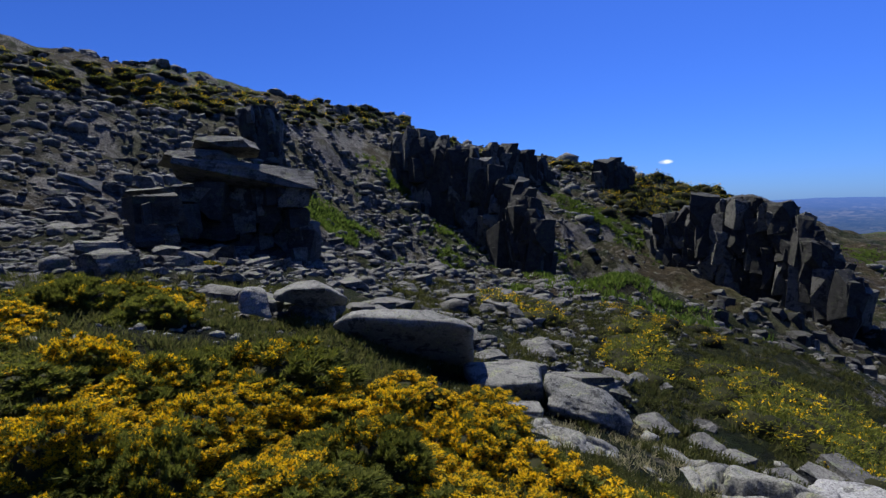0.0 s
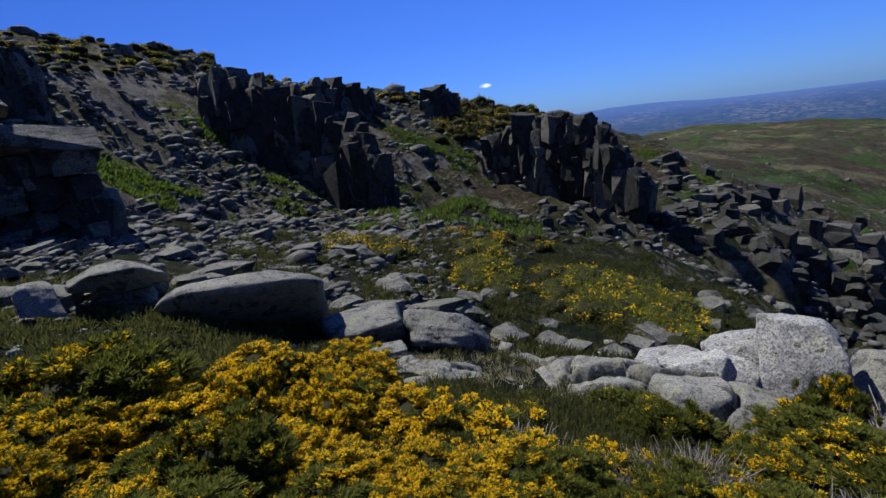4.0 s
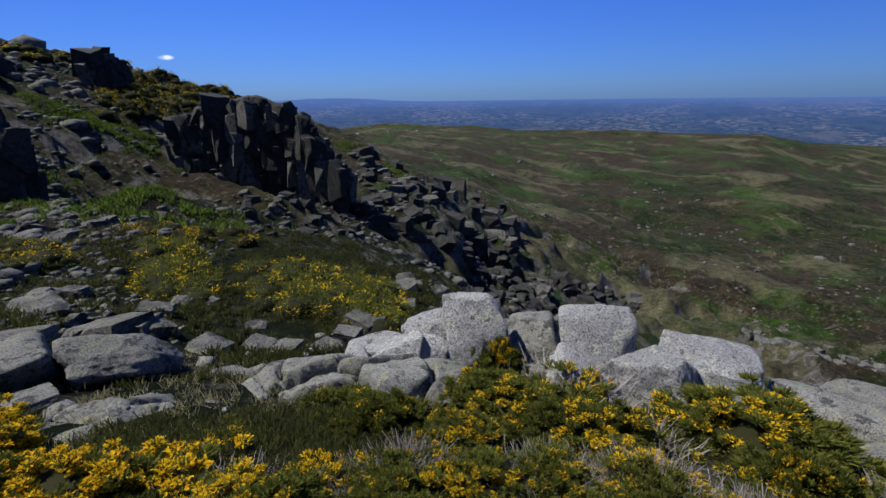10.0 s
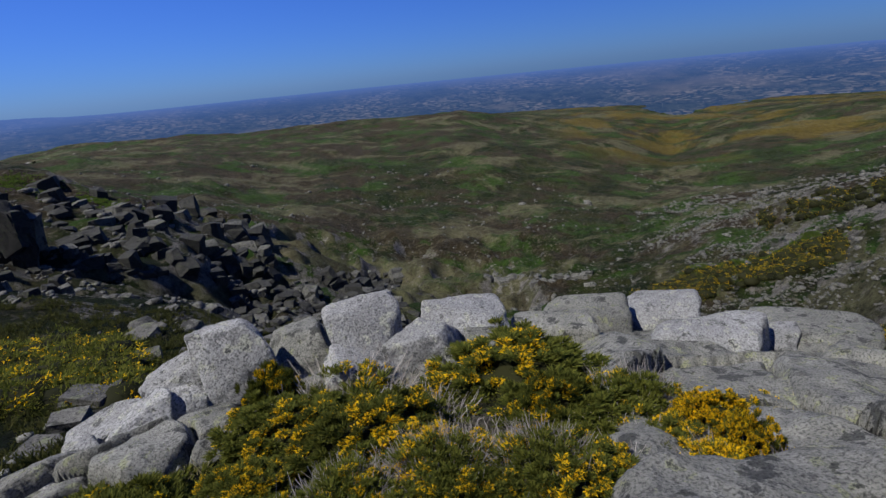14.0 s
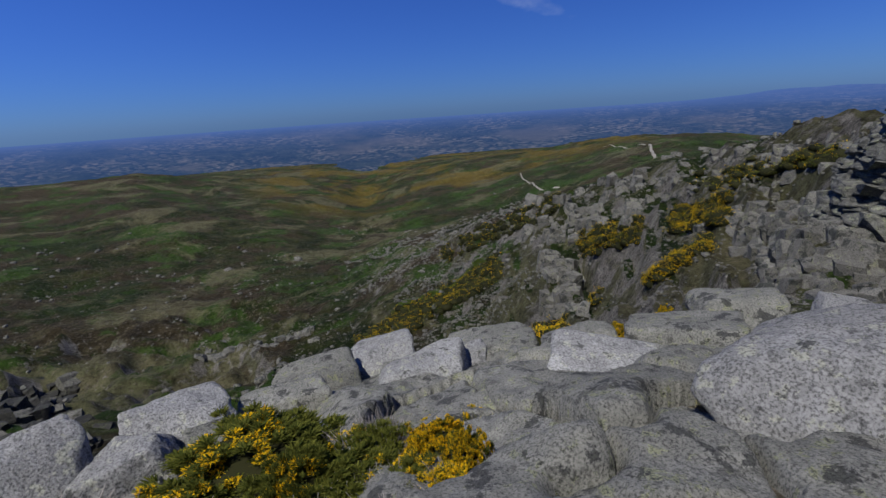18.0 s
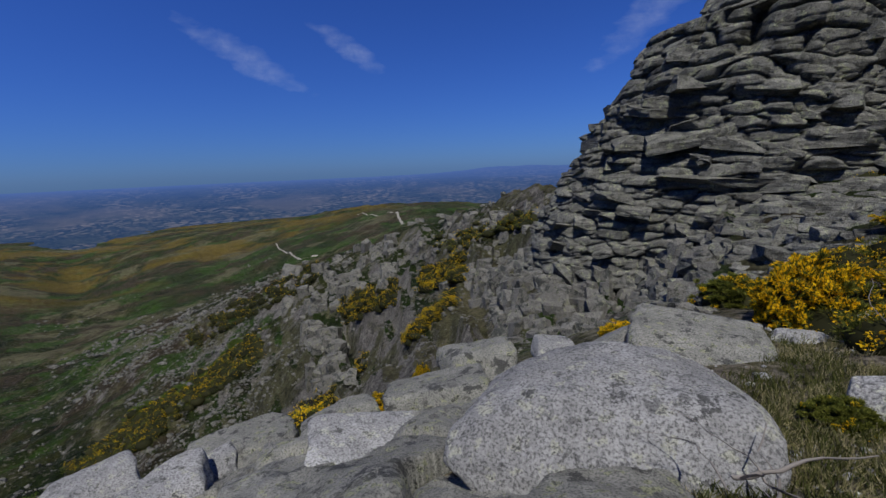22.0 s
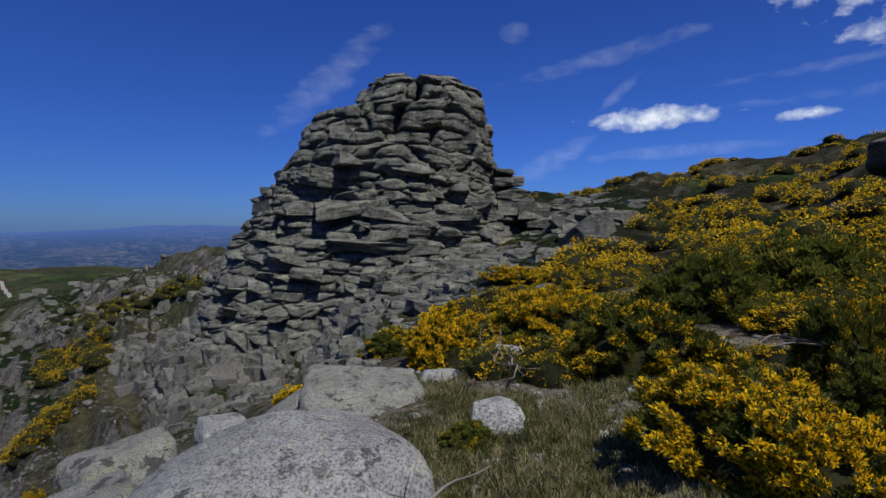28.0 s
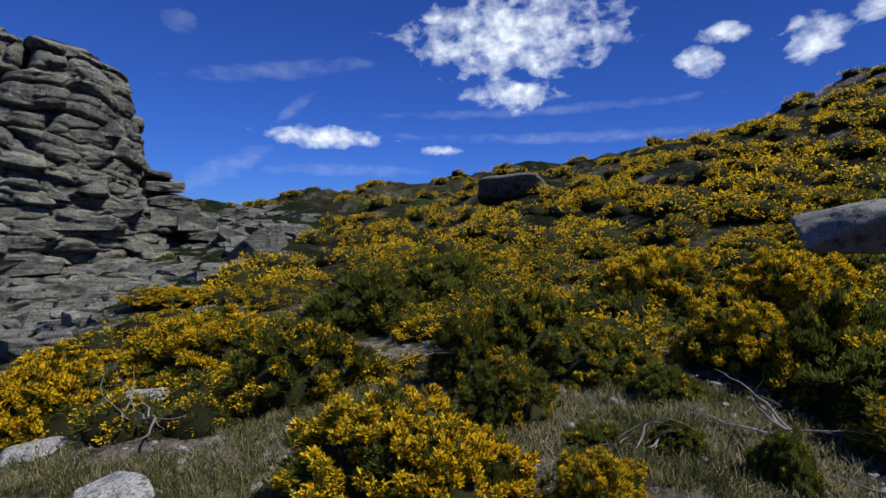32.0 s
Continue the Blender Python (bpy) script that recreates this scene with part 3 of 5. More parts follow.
for k in range(14):
    me = block_shape(900 + k, 5 + k % 4, (0.06, 0.12)[k % 2])
    me.materials.append(CRAG)
    SLABS.append(me)
    # same blocks again; the dark crag and cliff copies have shade painted in
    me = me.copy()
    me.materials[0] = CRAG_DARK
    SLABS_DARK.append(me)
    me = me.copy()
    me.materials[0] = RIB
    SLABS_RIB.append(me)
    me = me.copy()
    me.materials[0] = CLIFF_SHADE
    SLABS_SHADE.append(me)
rng = np.random.RandomState(5)


def slab(parent, pos, size, turn, tilt=0.0, lean=0.0, name="slab", k=None, skin=None):
    """One block of a crag: half sizes across, deep and high, turned to the bearing."""
    k = rng.randint(14) if k is None else k
    m = pose(*pos, tilt, lean, -turn) @ Matrix.Diagonal((size[0], size[1], size[2], 1))
    if parent is not None:
        m = parent.matrix_basis.inverted() @ m
    return part(name, (skin or SLABS)[k], None, parent, "", m)


def thing(name, pos, label, category, group=""):
    e = new(name)
    e.matrix_basis = Matrix.Translation(pos)
    return tagged(e, label, category, group)


def sight(az, el, r0=4.0, r1=900.0, rough=True):
    """Where a line of sight at that bearing and angle meets the land."""
    for fine, rug in ((80, False), (48, rough)):
        rs = np.geomspace(r0, r1, fine)
        x, y = rs * math.sin(radians(az)), rs * math.cos(radians(az))
        zl = EYE_Z + rs * math.tan(radians(el))
        below = np.nonzero(zl < ground_z(x, y, rug))[0]
        k = below[0] if len(below) else len(rs) - 1
        if fine == 80:
            r0, r1 = max(r0, rs[k] * 0.72), min(r1, rs[k] * 1.35)
    return Vector((x[k], y[k], zl[k])), rs[k]


def cells(u, v, k):
    """Random value of the nearest cell of a jittered lattice, and how near the joint is."""
    g1, g2, g3 = LATS[k % 8], LATS[(k + 3) % 8], LATS[(k + 5) % 8]
    iu, iv = np.floor(u).astype(int), np.floor(v).astype(int)
    best = np.full(u.shape, 9.0)
    second = np.full(u.shape, 9.0)
    val = np.zeros(u.shape)
    for du in (-1, 0, 1):
        for dv in (-1, 0, 1):
            a, b = iu + du, iv + dv
            cu = a + 0.15 + 0.7 * g1[a % 64, b % 64]
            cv = b + 0.15 + 0.7 * g2[a % 64, b % 64]
            dd = np.maximum(np.abs(u - cu), np.abs(v - cv)) + 0.25 * np.hypot(u - cu, v - cv)
            near = dd < best
            second = np.where(near, best, np.minimum(second, dd))
            val = np.where(near, g3[a % 64, b % 64], val)
            best = np.where(near, dd, best)
    return val, second - best


# the rock tower: height, middle bearing, half width at 27 m
TOWER = [(-8.0, 161, 4.4), (-6.5, 164.5, 5.6), (-5.0, 168, 6.5), (-3.2, 171, 7.3), (-1.6, 173.4, 8.0), (0.0, 175.6, 8.4), (1.4, 177.4, 8.5), (2.1, 177.8, 8.3), (3.0, 178.0, 7.6),
         (4.1, 177.8, 6.9), (5.3, 178.1, 6.3), (7.1, 179.0, 5.5), (8.0, 179.6, 5.1), (8.25, 181.0, 4.1), (8.8, 181.4, 3.8), (9.4, 181.6, 3.4), (9.8, 181.0, 3.0), (10.1, 181.0, 2.6)]
TZ = [p[0] for p in TOWER]
tower = thing("rock_tower", polar(177, 28), "tall grey granite tower of stacked weathered slabs", "rock tower")
NSEG, NLEV = 420, 330
ca, cz = np.meshgrid(np.linspace(0, 2 * math.pi, NSEG, endpoint=False), np.linspace(-8.0, 10.1, NLEV), indexing="ij")
c_az = np.radians(np.interp(cz, TZ, [p[1] for p in TOWER]))
c_hw = np.interp(cz, TZ, [p[2] for p in TOWER])
c_dp = np.minimum(4.2, c_hw) + np.clip(3.0 - cz, 0, 9) * 0.14 * (np.sin(ca) < 0)
massive = np.clip((cz - 4.2) / 1.2, 0, 1)
run = ca * 5.5
warp = 0.35 * fbm(run / 2.6, cz / 2.6, 6, 3)
q1, e1 = cells(run / 3.1 + 0.2 * warp, (cz + 0.04 * run + warp) / 0.95, 2)
q2, e2 = cells(run / 1.5 + 5, (cz - 0.03 * run + warp) / 0.42, 3)
q3, e3 = cells(run / 1.1 + 0.4 * warp, (cz + 0.10 * run) / 0.55, 5)
top_out = 0.50 * q1 + 0.10 * q2 - 0.50 * np.exp(-e1 * 9) - 0.12 * np.exp(-e2 * 14) - 0.28
low_out = 0.35 * q1 + 0.42 * q3 + 0.14 * q2 - 0.22 * np.exp(-e1 * 12) - 0.30 * np.exp(-e3 * 10) - 0.45
c_out = top_out * massive + low_out * (1 - massive) + 0.30 * fbm(run / 3, cz / 3, 4, 3)
c_out = c_out - 1.5 * np.exp(-((ca - 4.68) / 0.065) ** 2) * np.clip((cz - 5.8) / 1.2, 0, 1) - 0.5 * np.exp(-((ca - 4.25) / 0.03) ** 2) * np.clip((cz - 5.2) / 0.8, 0, 1) * np.clip((8.4 - cz) / 0.4, 0, 1)
lid = np.clip((cz - 9.5) / 0.6, 0, 1) ** 3
c_ex = np.cos(ca) * (c_hw + c_out) * (1 - 0.45 * lid)
c_ey = np.sin(ca) * (c_dp + c_out) * (1 - 0.45 * lid)
cx = 30.0 * np.sin(c_az) + c_ex * np.cos(c_az) + c_ey * np.sin(c_az)
cy = 30.0 * np.cos(c_az) - c_ex * np.sin(c_az) + c_ey * np.cos(c_az)
top_v = np.array([[30 * math.sin(radians(181.2)), 30 * math.cos(radians(181.2)), 10.15]])
core_v = np.concatenate([np.stack([cx, cy, cz], -1).reshape(-1, 3), top_v])
cf = grid_faces(NSEG, NLEV, True)
rim_i = np.arange(NSEG) * NLEV + NLEV - 1
cap = np.stack([rim_i, np.roll(rim_i, -1), np.full(NSEG, len(core_v) - 1), np.full(NSEG, len(core_v) - 1)], 1)
tri = np.concatenate([cf[:, [0, 1, 2]], cf[:, [0, 2, 3]], cap[:, :3]])
me = mesh_from("core", core_v, tri, False)
part("core", me, CRAG, tower, "massive jointed rock with level bedding", tower.matrix_basis.inverted())
zt = -7.4
while zt < 7.4:
    azm = float(np.interp(zt, TZ, [p[1] for p in TOWER]))
    hw = float(np.interp(zt, TZ, [p[2] for p in TOWER]))
    dep = min(4.2, hw) + max(0, 3.0 - zt) * 0.14
    massive = zt > 4.6
    thick = rng.uniform(0.45, 1.1) if massive else rng.uniform(0.35, 0.8)
    if zt < -3.5:
        thick = rng.uniform(0.8, 1.2)
    w = radians(azm)
    cx, cy = 30.0 * math.sin(w), 30.0 * math.cos(w)
    a = radians(rng.uniform(168, 178))
    while a < radians(378):
        if rng.rand() < (0.95 if zt > 4.6 else 0.72 if zt > -3.5 else 0.5):
            a += 0.16
            continue
        sw = rng.uniform(1.2, 3.4) if massive else rng.choice([0.5, 0.8, 1.2, 1.8, 2.6, 3.2]) * rng.uniform(0.8, 1.2)
        if zt < -3.5:
            sw = rng.uniform(0.5, 1.0)
        ex, ey = math.cos(a) * (hw - 0.6 * sw - 0.15), math.sin(a) * (dep - 0.75)
        # cleft between the two summit blocks
        if zt > 4.8 and ey < 0 and abs(ex + 0.3) < 0.66 * sw + 0.16:
            sw = min(sw, 2.4)
            ex = -0.3 + math.copysign(0.66 * sw + 0.06, ex + 0.3)
        if not massive:
            ex += rng.uniform(-0.25, 0.25)
            ey -= rng.uniform(-0.25, 0.35)
        x = cx + ex * math.cos(w) + ey * math.sin(w)
        y = cy - ex * math.sin(w) + ey * math.cos(w)
        face = azm + math.degrees(math.atan2(-math.cos(a) * 0.8, -math.sin(a))) * -0.55
        slab(tower, (x, y, zt + rng.uniform(-0.06, 0.06)), (sw * 0.62, rng.uniform(0.9, 1.4), thick * rng.uniform(0.42, 0.68)),
             face + rng.uniform(-18, 18), rng.uniform(-9, 6) * (0.5 if massive else 1.2), rng.normal(0, 2.5) if massive else rng.normal(5, 8))
        a += sw * 0.95 / math.hypot(math.sin(a) * hw, math.cos(a) * dep)
    zt += thick * 0.82
for ex, zc, sw, th in ((-1.6, 9.85, 1.2, 0.26), (-1.45, 10.15, 0.8, 0.13), (1.3, 9.75, 1.3, 0.25), (1.25, 10.0, 1.0, 0.14), (-4.2, 8.15, 0.9, 0.16), (-3.6, 7.95, 1.2, 0.2),
                      (5.4, 2.6, 1.5, 0.5), (5.2, 3.5, 1.1, 0.42), (5.0, 4.2, 0.9, 0.36), (4.9, 4.75, 0.6, 0.22), (6.5, 2.3, 1.2, 0.4), (7.2, 1.8, 1.3, 0.4)):
    w = radians(181.6)
    slab(tower, (29.3 * math.sin(w) + ex * math.cos(w), 29.3 * math.cos(w) - ex * math.sin(w), zc), (sw, 1.5, th), 182 + rng.uniform(-10, 10))


def crag(name, label, az0, az1, el0, el1, count, size, tall, slope=0.0, flat=0.6, group="", tilt=-8.0, sink=0.2, black=0.2):
    """A broken crag: blocks set into the slope between two bearings and two angles of sight. slope: rise of the band with the bearing."""
    mid = sight((az0 + az1) / 2, (el0 + el1) / 2)[0]
    t = thing(name, mid, label, "rock outcrop", group)
    for _ in range(count):
        u = rng.rand()
        az = az0 + (az1 - az0) * u
        el = el0 + (el1 - el0) * rng.rand() + slope * (u - 0.5)
        p, r = sight(az, el)
        if r > 400:
            continue
        s = size * rng.uniform(0.45, 1.25) * r
        # black: share of blocks in the cliff rock, coloured as if in shade
        slab(t, (p.x, p.y, p.z - sink * s), (s, s * rng.uniform(0.6, 1.0), s * tall * rng.uniform(0.6, 1.2)),
             az + rng.uniform(-35, 35), rng.uniform(-12, 12) + tilt, rng.uniform(-14, 14), "block", None, (SLABS_SHADE if rng.rand() < black else SLABS_DARK) if az1 < 85 else SLABS_RIB if az1 < 177 else SLABS)
    return t


def cliff(label, foot, top, r, lean, relief, cell, seed, nu=220, nv=100, blocks=30, size=0.8, tall=0.9):
    """A wall of jointed rock standing in the slope. foot and top: bearing and angle of sight along it; r: longest distance, and how far behind its foot line it stands."""
    az0, az1 = foot[0][0], foot[-1][0]
    u, v = np.meshgrid(np.linspace(0, 1, nu), np.linspace(0, 1, nv), indexing="ij")
    az = az0 + (az1 - az0) * u
    curve = lambda c: np.interp(az, [p[0] for p in c], [p[1] for p in c])
    fel = curve(foot)[:, 0]
    some = range(0, nu, 5)
    rr = np.array([min(sight(az[q, 0], fel[q])[1], r[0] * 1.6) for q in some])
    rr = np.polyval(np.polyfit(u[::5, 0], np.clip(rr, np.median(rr) * 0.8, np.median(rr) * 1.25), 1), u) + r[1]
    s = u * (az1 - az0) * math.pi / 180 * rr.mean()
    zf = EYE_Z + rr * np.tan(np.radians(curve(foot))) - 0.8
    zt = EYE_Z + rr * np.tan(np.radians(curve(top)))
    step = cells(s / (cell * 0.45), s * 0 + 0.5, seed + 4)[0] + 0.5 * cells(s / (cell * 0.17), s * 0 + 0.5, seed + 1)[0] - 0.7
    z = zf + (zt - zf + 0.35 * relief * step) * v
    bend = 0.25 * fbm(s / cell, z / cell, seed, 3)
    q1, e1 = cells(s / cell + 0.15 * z / cell + bend, z / (cell * 2.6), seed)
    q2, e2 = cells(s / (cell * 0.36) + 3 + bend, z / (cell * 0.7) + bend, seed + 1)
    q3, e3 = cells(s / (cell * 0.14) + bend, z / (cell * 0.2), seed + 2)
    out = relief * (q1 + 0.5 * q2 + 0.22 * q3) - relief * (0.40 * np.exp(-e1 * 14) + 0.2 * np.exp(-e2 * 12)) + 0.5 * relief * fbm(s / (cell * 3), z / (cell * 3), seed + 2, 4)
    ends = np.clip(np.minimum(u, 1 - u) * 25, 0, 1)
    d = rr + lean * (z - zf) + (1 - ends) ** 2 * 6 - out + np.clip((v - 0.985) / 0.015, 0, 1) ** 2 * 5.0
    a = np.radians(az)
    me = mesh_from("cliff", np.stack([d * np.sin(a), d * np.cos(a), z], -1).reshape(-1, 3), grid_faces(nu, nv), False)
    # wall in the rock whose colour is darkened for full shade
    me.materials.append(CLIFF_SHADE)
    ob = new("cliff", me)
    for _ in range(blocks):
        q, w = rng.randint(4, nu - 4), min(rng.rand() ** 0.8, 0.9)
        k = int(w * (nv - 1))
        half = size * rng.uniform(0.4, 1.3)
        dd = d[q, k] - (0 if k < 0.9 * nv else -0.5 * half) + rng.uniform(-0.1, 0.35) * half
        slab(ob, (dd * math.sin(a[q, k]), dd * math.cos(a[q, k]), z[q, k] - 0.2 * half), (half * rng.uniform(0.5, 1.1), half * 0.8, half * tall * rng.uniform(0.6, 1.3)),
             az[q, k] + rng.uniform(-35, 35), rng.uniform(-8, 10), rng.uniform(-10, 10), "block", None, SLABS_DARK if rng.rand() < 0.25 else SLABS_SHADE)
    return tagged(ob, label, "cliff", "cliffs of the slope")


cliff("steep dark cliff of jointed granite with a pale crack", [(24, -4.6), (29.6, -9.5), (33.7, -11.2), (37, -11.7), (42, -11.7)],
      [(24, -4.0), (26, -2.2), (28.3, -0.9), (33.1, 0.2), (36.6, -1.3), (40.1, -5.6), (42, -9.5)], (110, 2), 0.10, 0.9, 4.2, 3, 300, 140, 170, 1.25, 1.5)
cliff("dark buttress of jointed granite on the slope", [(-5, 5.0), (-3.6, 1.9), (0.3, -3.5), (5.6, -7.3), (12.5, -9.0)],
      [(-5, 6.2), (-1.5, 7.8), (3.8, 5.5), (7.7, 2.2), (12.5, -3.2)], (110, 2), 0.10, 0.9, 3.8, 4, 300, 140, 170, 1.25, 1.5)
cliff("dark cliff under the skyline", [(5.8, 4.4), (6.5, 2.5), (12.5, 2.6)], [(5.8, 6.1), (9, 5.4), (12.5, 4.2)], (125, 1), 0.15, 1.0, 3.0, 2, blocks=50, size=1.6, tall=1.2)
cliff("small dark cliff under the skyline", [(18.4, 0.8), (22, 0.3)], [(18.4, 3.7), (19.8, 4.1), (22, 2.4)], (125, 1), 0.2, 1.0, 3.0, 6, blocks=40, size=1.6, tall=1.3)
cliff("upright rock pillar on the stony slope", [(-21.8, 5.2), (-17.9, 5.0)], [(-21.8, 9.6), (-21.2, 10.9), (-18.4, 10.8), (-17.9, 9.8)], (60, 0), 0.02, 0.4, 1.8, 7, blocks=18, size=0.6, tall=1.6)
cliff("thick dark block of granite under a flat slab", [(-26.8, -4.8), (-22, -5.6), (-17.0, -5.8)], [(-26.8, 1.5), (-25, 2.6), (-17.4, 2.2), (-17.0, 1.5)], (40, 0), 0.06, 0.6, 2.2, 2, blocks=60, size=0.8, tall=0.7)
cliff("thick dark block of granite on the stony slope", [(-33.2, -3.6), (-27.3, -4.4)], [(-33.2, -0.2), (-31, 0.8), (-27.3, -0.8)], (40, -0.6), 0.06, 0.5, 1.8, 5, blocks=36, size=0.7, tall=0.6)


CLIFFS = "crags of the slope"
crag("crag", "flat slabs piled on a dark crag", -32, -16, 4.0, 7.5, 34, 0.020, 0.4, -2.0, group=CLIFFS)
crag("crag", "broken grey outcrop on the lower spur", 44, 62, -18, -10, 100, 0.021, 1.2, -7.0, group=CLIFFS, tilt=6.0, black=0.85)
crag("crag", "broken grey outcrop on the lower spur", 30, 50, -16, -11, 80, 0.013, 1.3, -2.0, group=CLIFFS, tilt=6.0, black=0.85)
crag("crag", "low rock knob at the end of the spur", 57, 77, -25, -21, 110, 0.018, 1.1, -2.5, group=CLIFFS, tilt=6.0, black=0.8)
crag("crag", "low grey rocks beside a green hollow", 88, 101, -25.0, -23.0, 40, 0.013, 0.7, group=CLIFFS)
crag("crag", "stony band across the slope", 0, 24, -13, -8.5, 60, 0.012, 0.9, -5.0, group=CLIFFS)
crag("crag", "bouldery band across the slope", -12, 6, -9, -1, 60, 0.012, 0.9, -5.0, group=CLIFFS)
crag("crag", "heaped dark blocks beside the overhang", -40, -27, -4.5, 3.0, 60, 0.026, 0.6, 0.0, group=CLIFFS)
crag("crag", "dark blocks under the overhang", -30, -16, -7.5, -3.0, 30, 0.028, 0.8, 0.0, group=CLIFFS)
crag("crag", "tumbled slabs on the steep slope", -46, -14, -3, 10, 170, 0.013, 0.45, 6.0, group=CLIFFS)
crag("crag", "tumbled slabs on the steep slope", -46, -12, -9, -3, 220, 0.019, 0.4, 0.0, group=CLIFFS)
crag("crag", "wet grey slabs below the buttress", -10, 1, -8, 0, 60, 0.012, 0.5, -5.0, group=CLIFFS)
crag("crag", "tumbled rocks under the ledge", 55, 80, -29, -24, 90, 0.016, 0.9, -1.0, group=CLIFFS, tilt=6.0, black=0.7)
crag("crag", "jagged grey rib of rock above the valley", 128.5, 141, -15.5, -9.8, 75, 0.013, 1.8, 3.0, group=CLIFFS, tilt=0.0)
crag("crag", "grey rock rib in the scree", 130, 135, -25, -18, 60, 0.015, 1.7, 0.0, group=CLIFFS, tilt=0.0)
crag("crag", "narrow dark rib of rock in the scree", 148.8, 152.6, -16.5, -12, 26, 0.016, 1.7, 0.0, group=CLIFFS, tilt=0.0)
crag("crag", "rocks along the crest by the tower", 141, 162, -9.5, -4.8, 110, 0.011, 1.0, 3.5, group=CLIFFS)
crag("crag", "broken rock below the crest", 144, 158, -16, -9, 28, 0.011, 1.1, 3.0, group=CLIFFS)
crag("crag", "blocky columns at the foot of the tower", 153, 176, -19.0, -10.0, 260, 0.021, 1.5, 3.5, group=CLIFFS, tilt=0.0, sink=0.3)
crag("crag", "ledges of flat slabs beside the tower", 178, 204, -8.0, 1.4, 220, 0.022, 0.42, 5.0, group=CLIFFS)
crag("crag", "tilted slabs on the ridge beside the tower", 187, 201, -1.5, 2.6, 80, 0.026, 0.35, 2.0, group=CLIFFS)
crag("crag", "big tilted blocks at the edge of the broom", 197, 207, -1.4, 0.8, 12, 0.045, 0.5, 4.5, group=CLIFFS, tilt=-14.0)
crag("crag", "low ledges among the broom", 186, 204, -4.0, 0.0, 60, 0.03, 0.32, 5.0, group=CLIFFS)
crag("crag", "big flat slabs below the tower", 169, 190, -13.0, -5.0, 170, 0.031, 0.5, 10.0, group=CLIFFS)


def overhang():
    """Broad slabs lying out over the dark block."""
    t = thing("crag", sight(-22, -5)[0], "overhanging broad slabs on a dark granite block", "rock outcrop", CLIFFS)
    base = sight(-22, -6.0)[1]
    for az, el, w, d, h in ((-22.6, 2.9, 2.55, 1.5, 0.52), (-26.4, 4.6, 1.5, 1.3, 0.3), (-24.0, 6.2, 1.3, 1.2, 0.24), (-30.4, 1.0, 1.3, 1.3, 0.26)):
        r = base + 1.2
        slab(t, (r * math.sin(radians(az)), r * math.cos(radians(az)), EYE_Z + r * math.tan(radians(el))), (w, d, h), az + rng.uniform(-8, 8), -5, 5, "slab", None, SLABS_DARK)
    return t


overhang()
crag("crag", "small stack of rocks beside the tower", 190, 194.5, 1.5, 5.2, 16, 0.02, 0.7, -1.5, group=CLIFFS)


def outcrop(label, az, r, lift, plate, step, seed, material, n=(190, 90)):
    """Bare rock coming through the ground: worn plates with joints between them."""
    a, rr = np.meshgrid(np.radians(np.linspace(az[0], az[1], n[0])), np.geomspace(r[0], r[1], n[1]), indexing="ij")
    x, y = rr * np.sin(a), rr * np.cos(a)
    q, e = cells(x / plate + 0.3 * vnoise(x, y, seed), y / plate + 0.3 * vnoise(y, x, seed + 1), seed)
    edge = np.minimum.reduce([(a - a.min()), (a.max() - a), np.log(rr / r[0]), np.log(r[1] / rr)])
    z = ground_z(x, y) + lift + step * q - 0.9 * step * np.exp(-e * 20) + 0.07 * fbm(x * 1.7, y * 1.7, seed, 6) - 0.9 * np.exp(-edge * 18) + 0.12 * vnoise(x * 0.8, y * 0.8, seed)
    v = np.stack([x, y, z], -1).reshape(-1, 3)
    f = grid_faces(*n)[:, ::-1]
    owner = q.reshape(-1)[f[:, 0]]
    mid = Vector(v.mean(0))
    t = thing("outcrop", mid, label, "rock outcrop", "bare rock underfoot")
    for cell in np.unique(owner):
        own = f[owner == cell]
        used, back = np.unique(own, return_inverse=True)
        me = mesh_from("plate", v[used] - np.array(mid), back.reshape(own.shape), True)
        part("plate", me, material, t)
    return t


outcrop("bare lichened granite shelf with worn joints", (92, 177), (1.5, 9.5), 0.10, 1.3, 0.30, 2, GRANITE_DARK, (260, 130))
outcrop("dark lichened granite ledge under the boulders", (24, 95), (4.3, 7.2), 0.10, 0.8, 0.35, 4, GRANITE_DARK)
outcrop("dark granite ledge among the broom", (-6, 28), (4.9, 6.4), -0.02, 0.6, 0.25, 5, GRANITE_DARK, (120, 60))


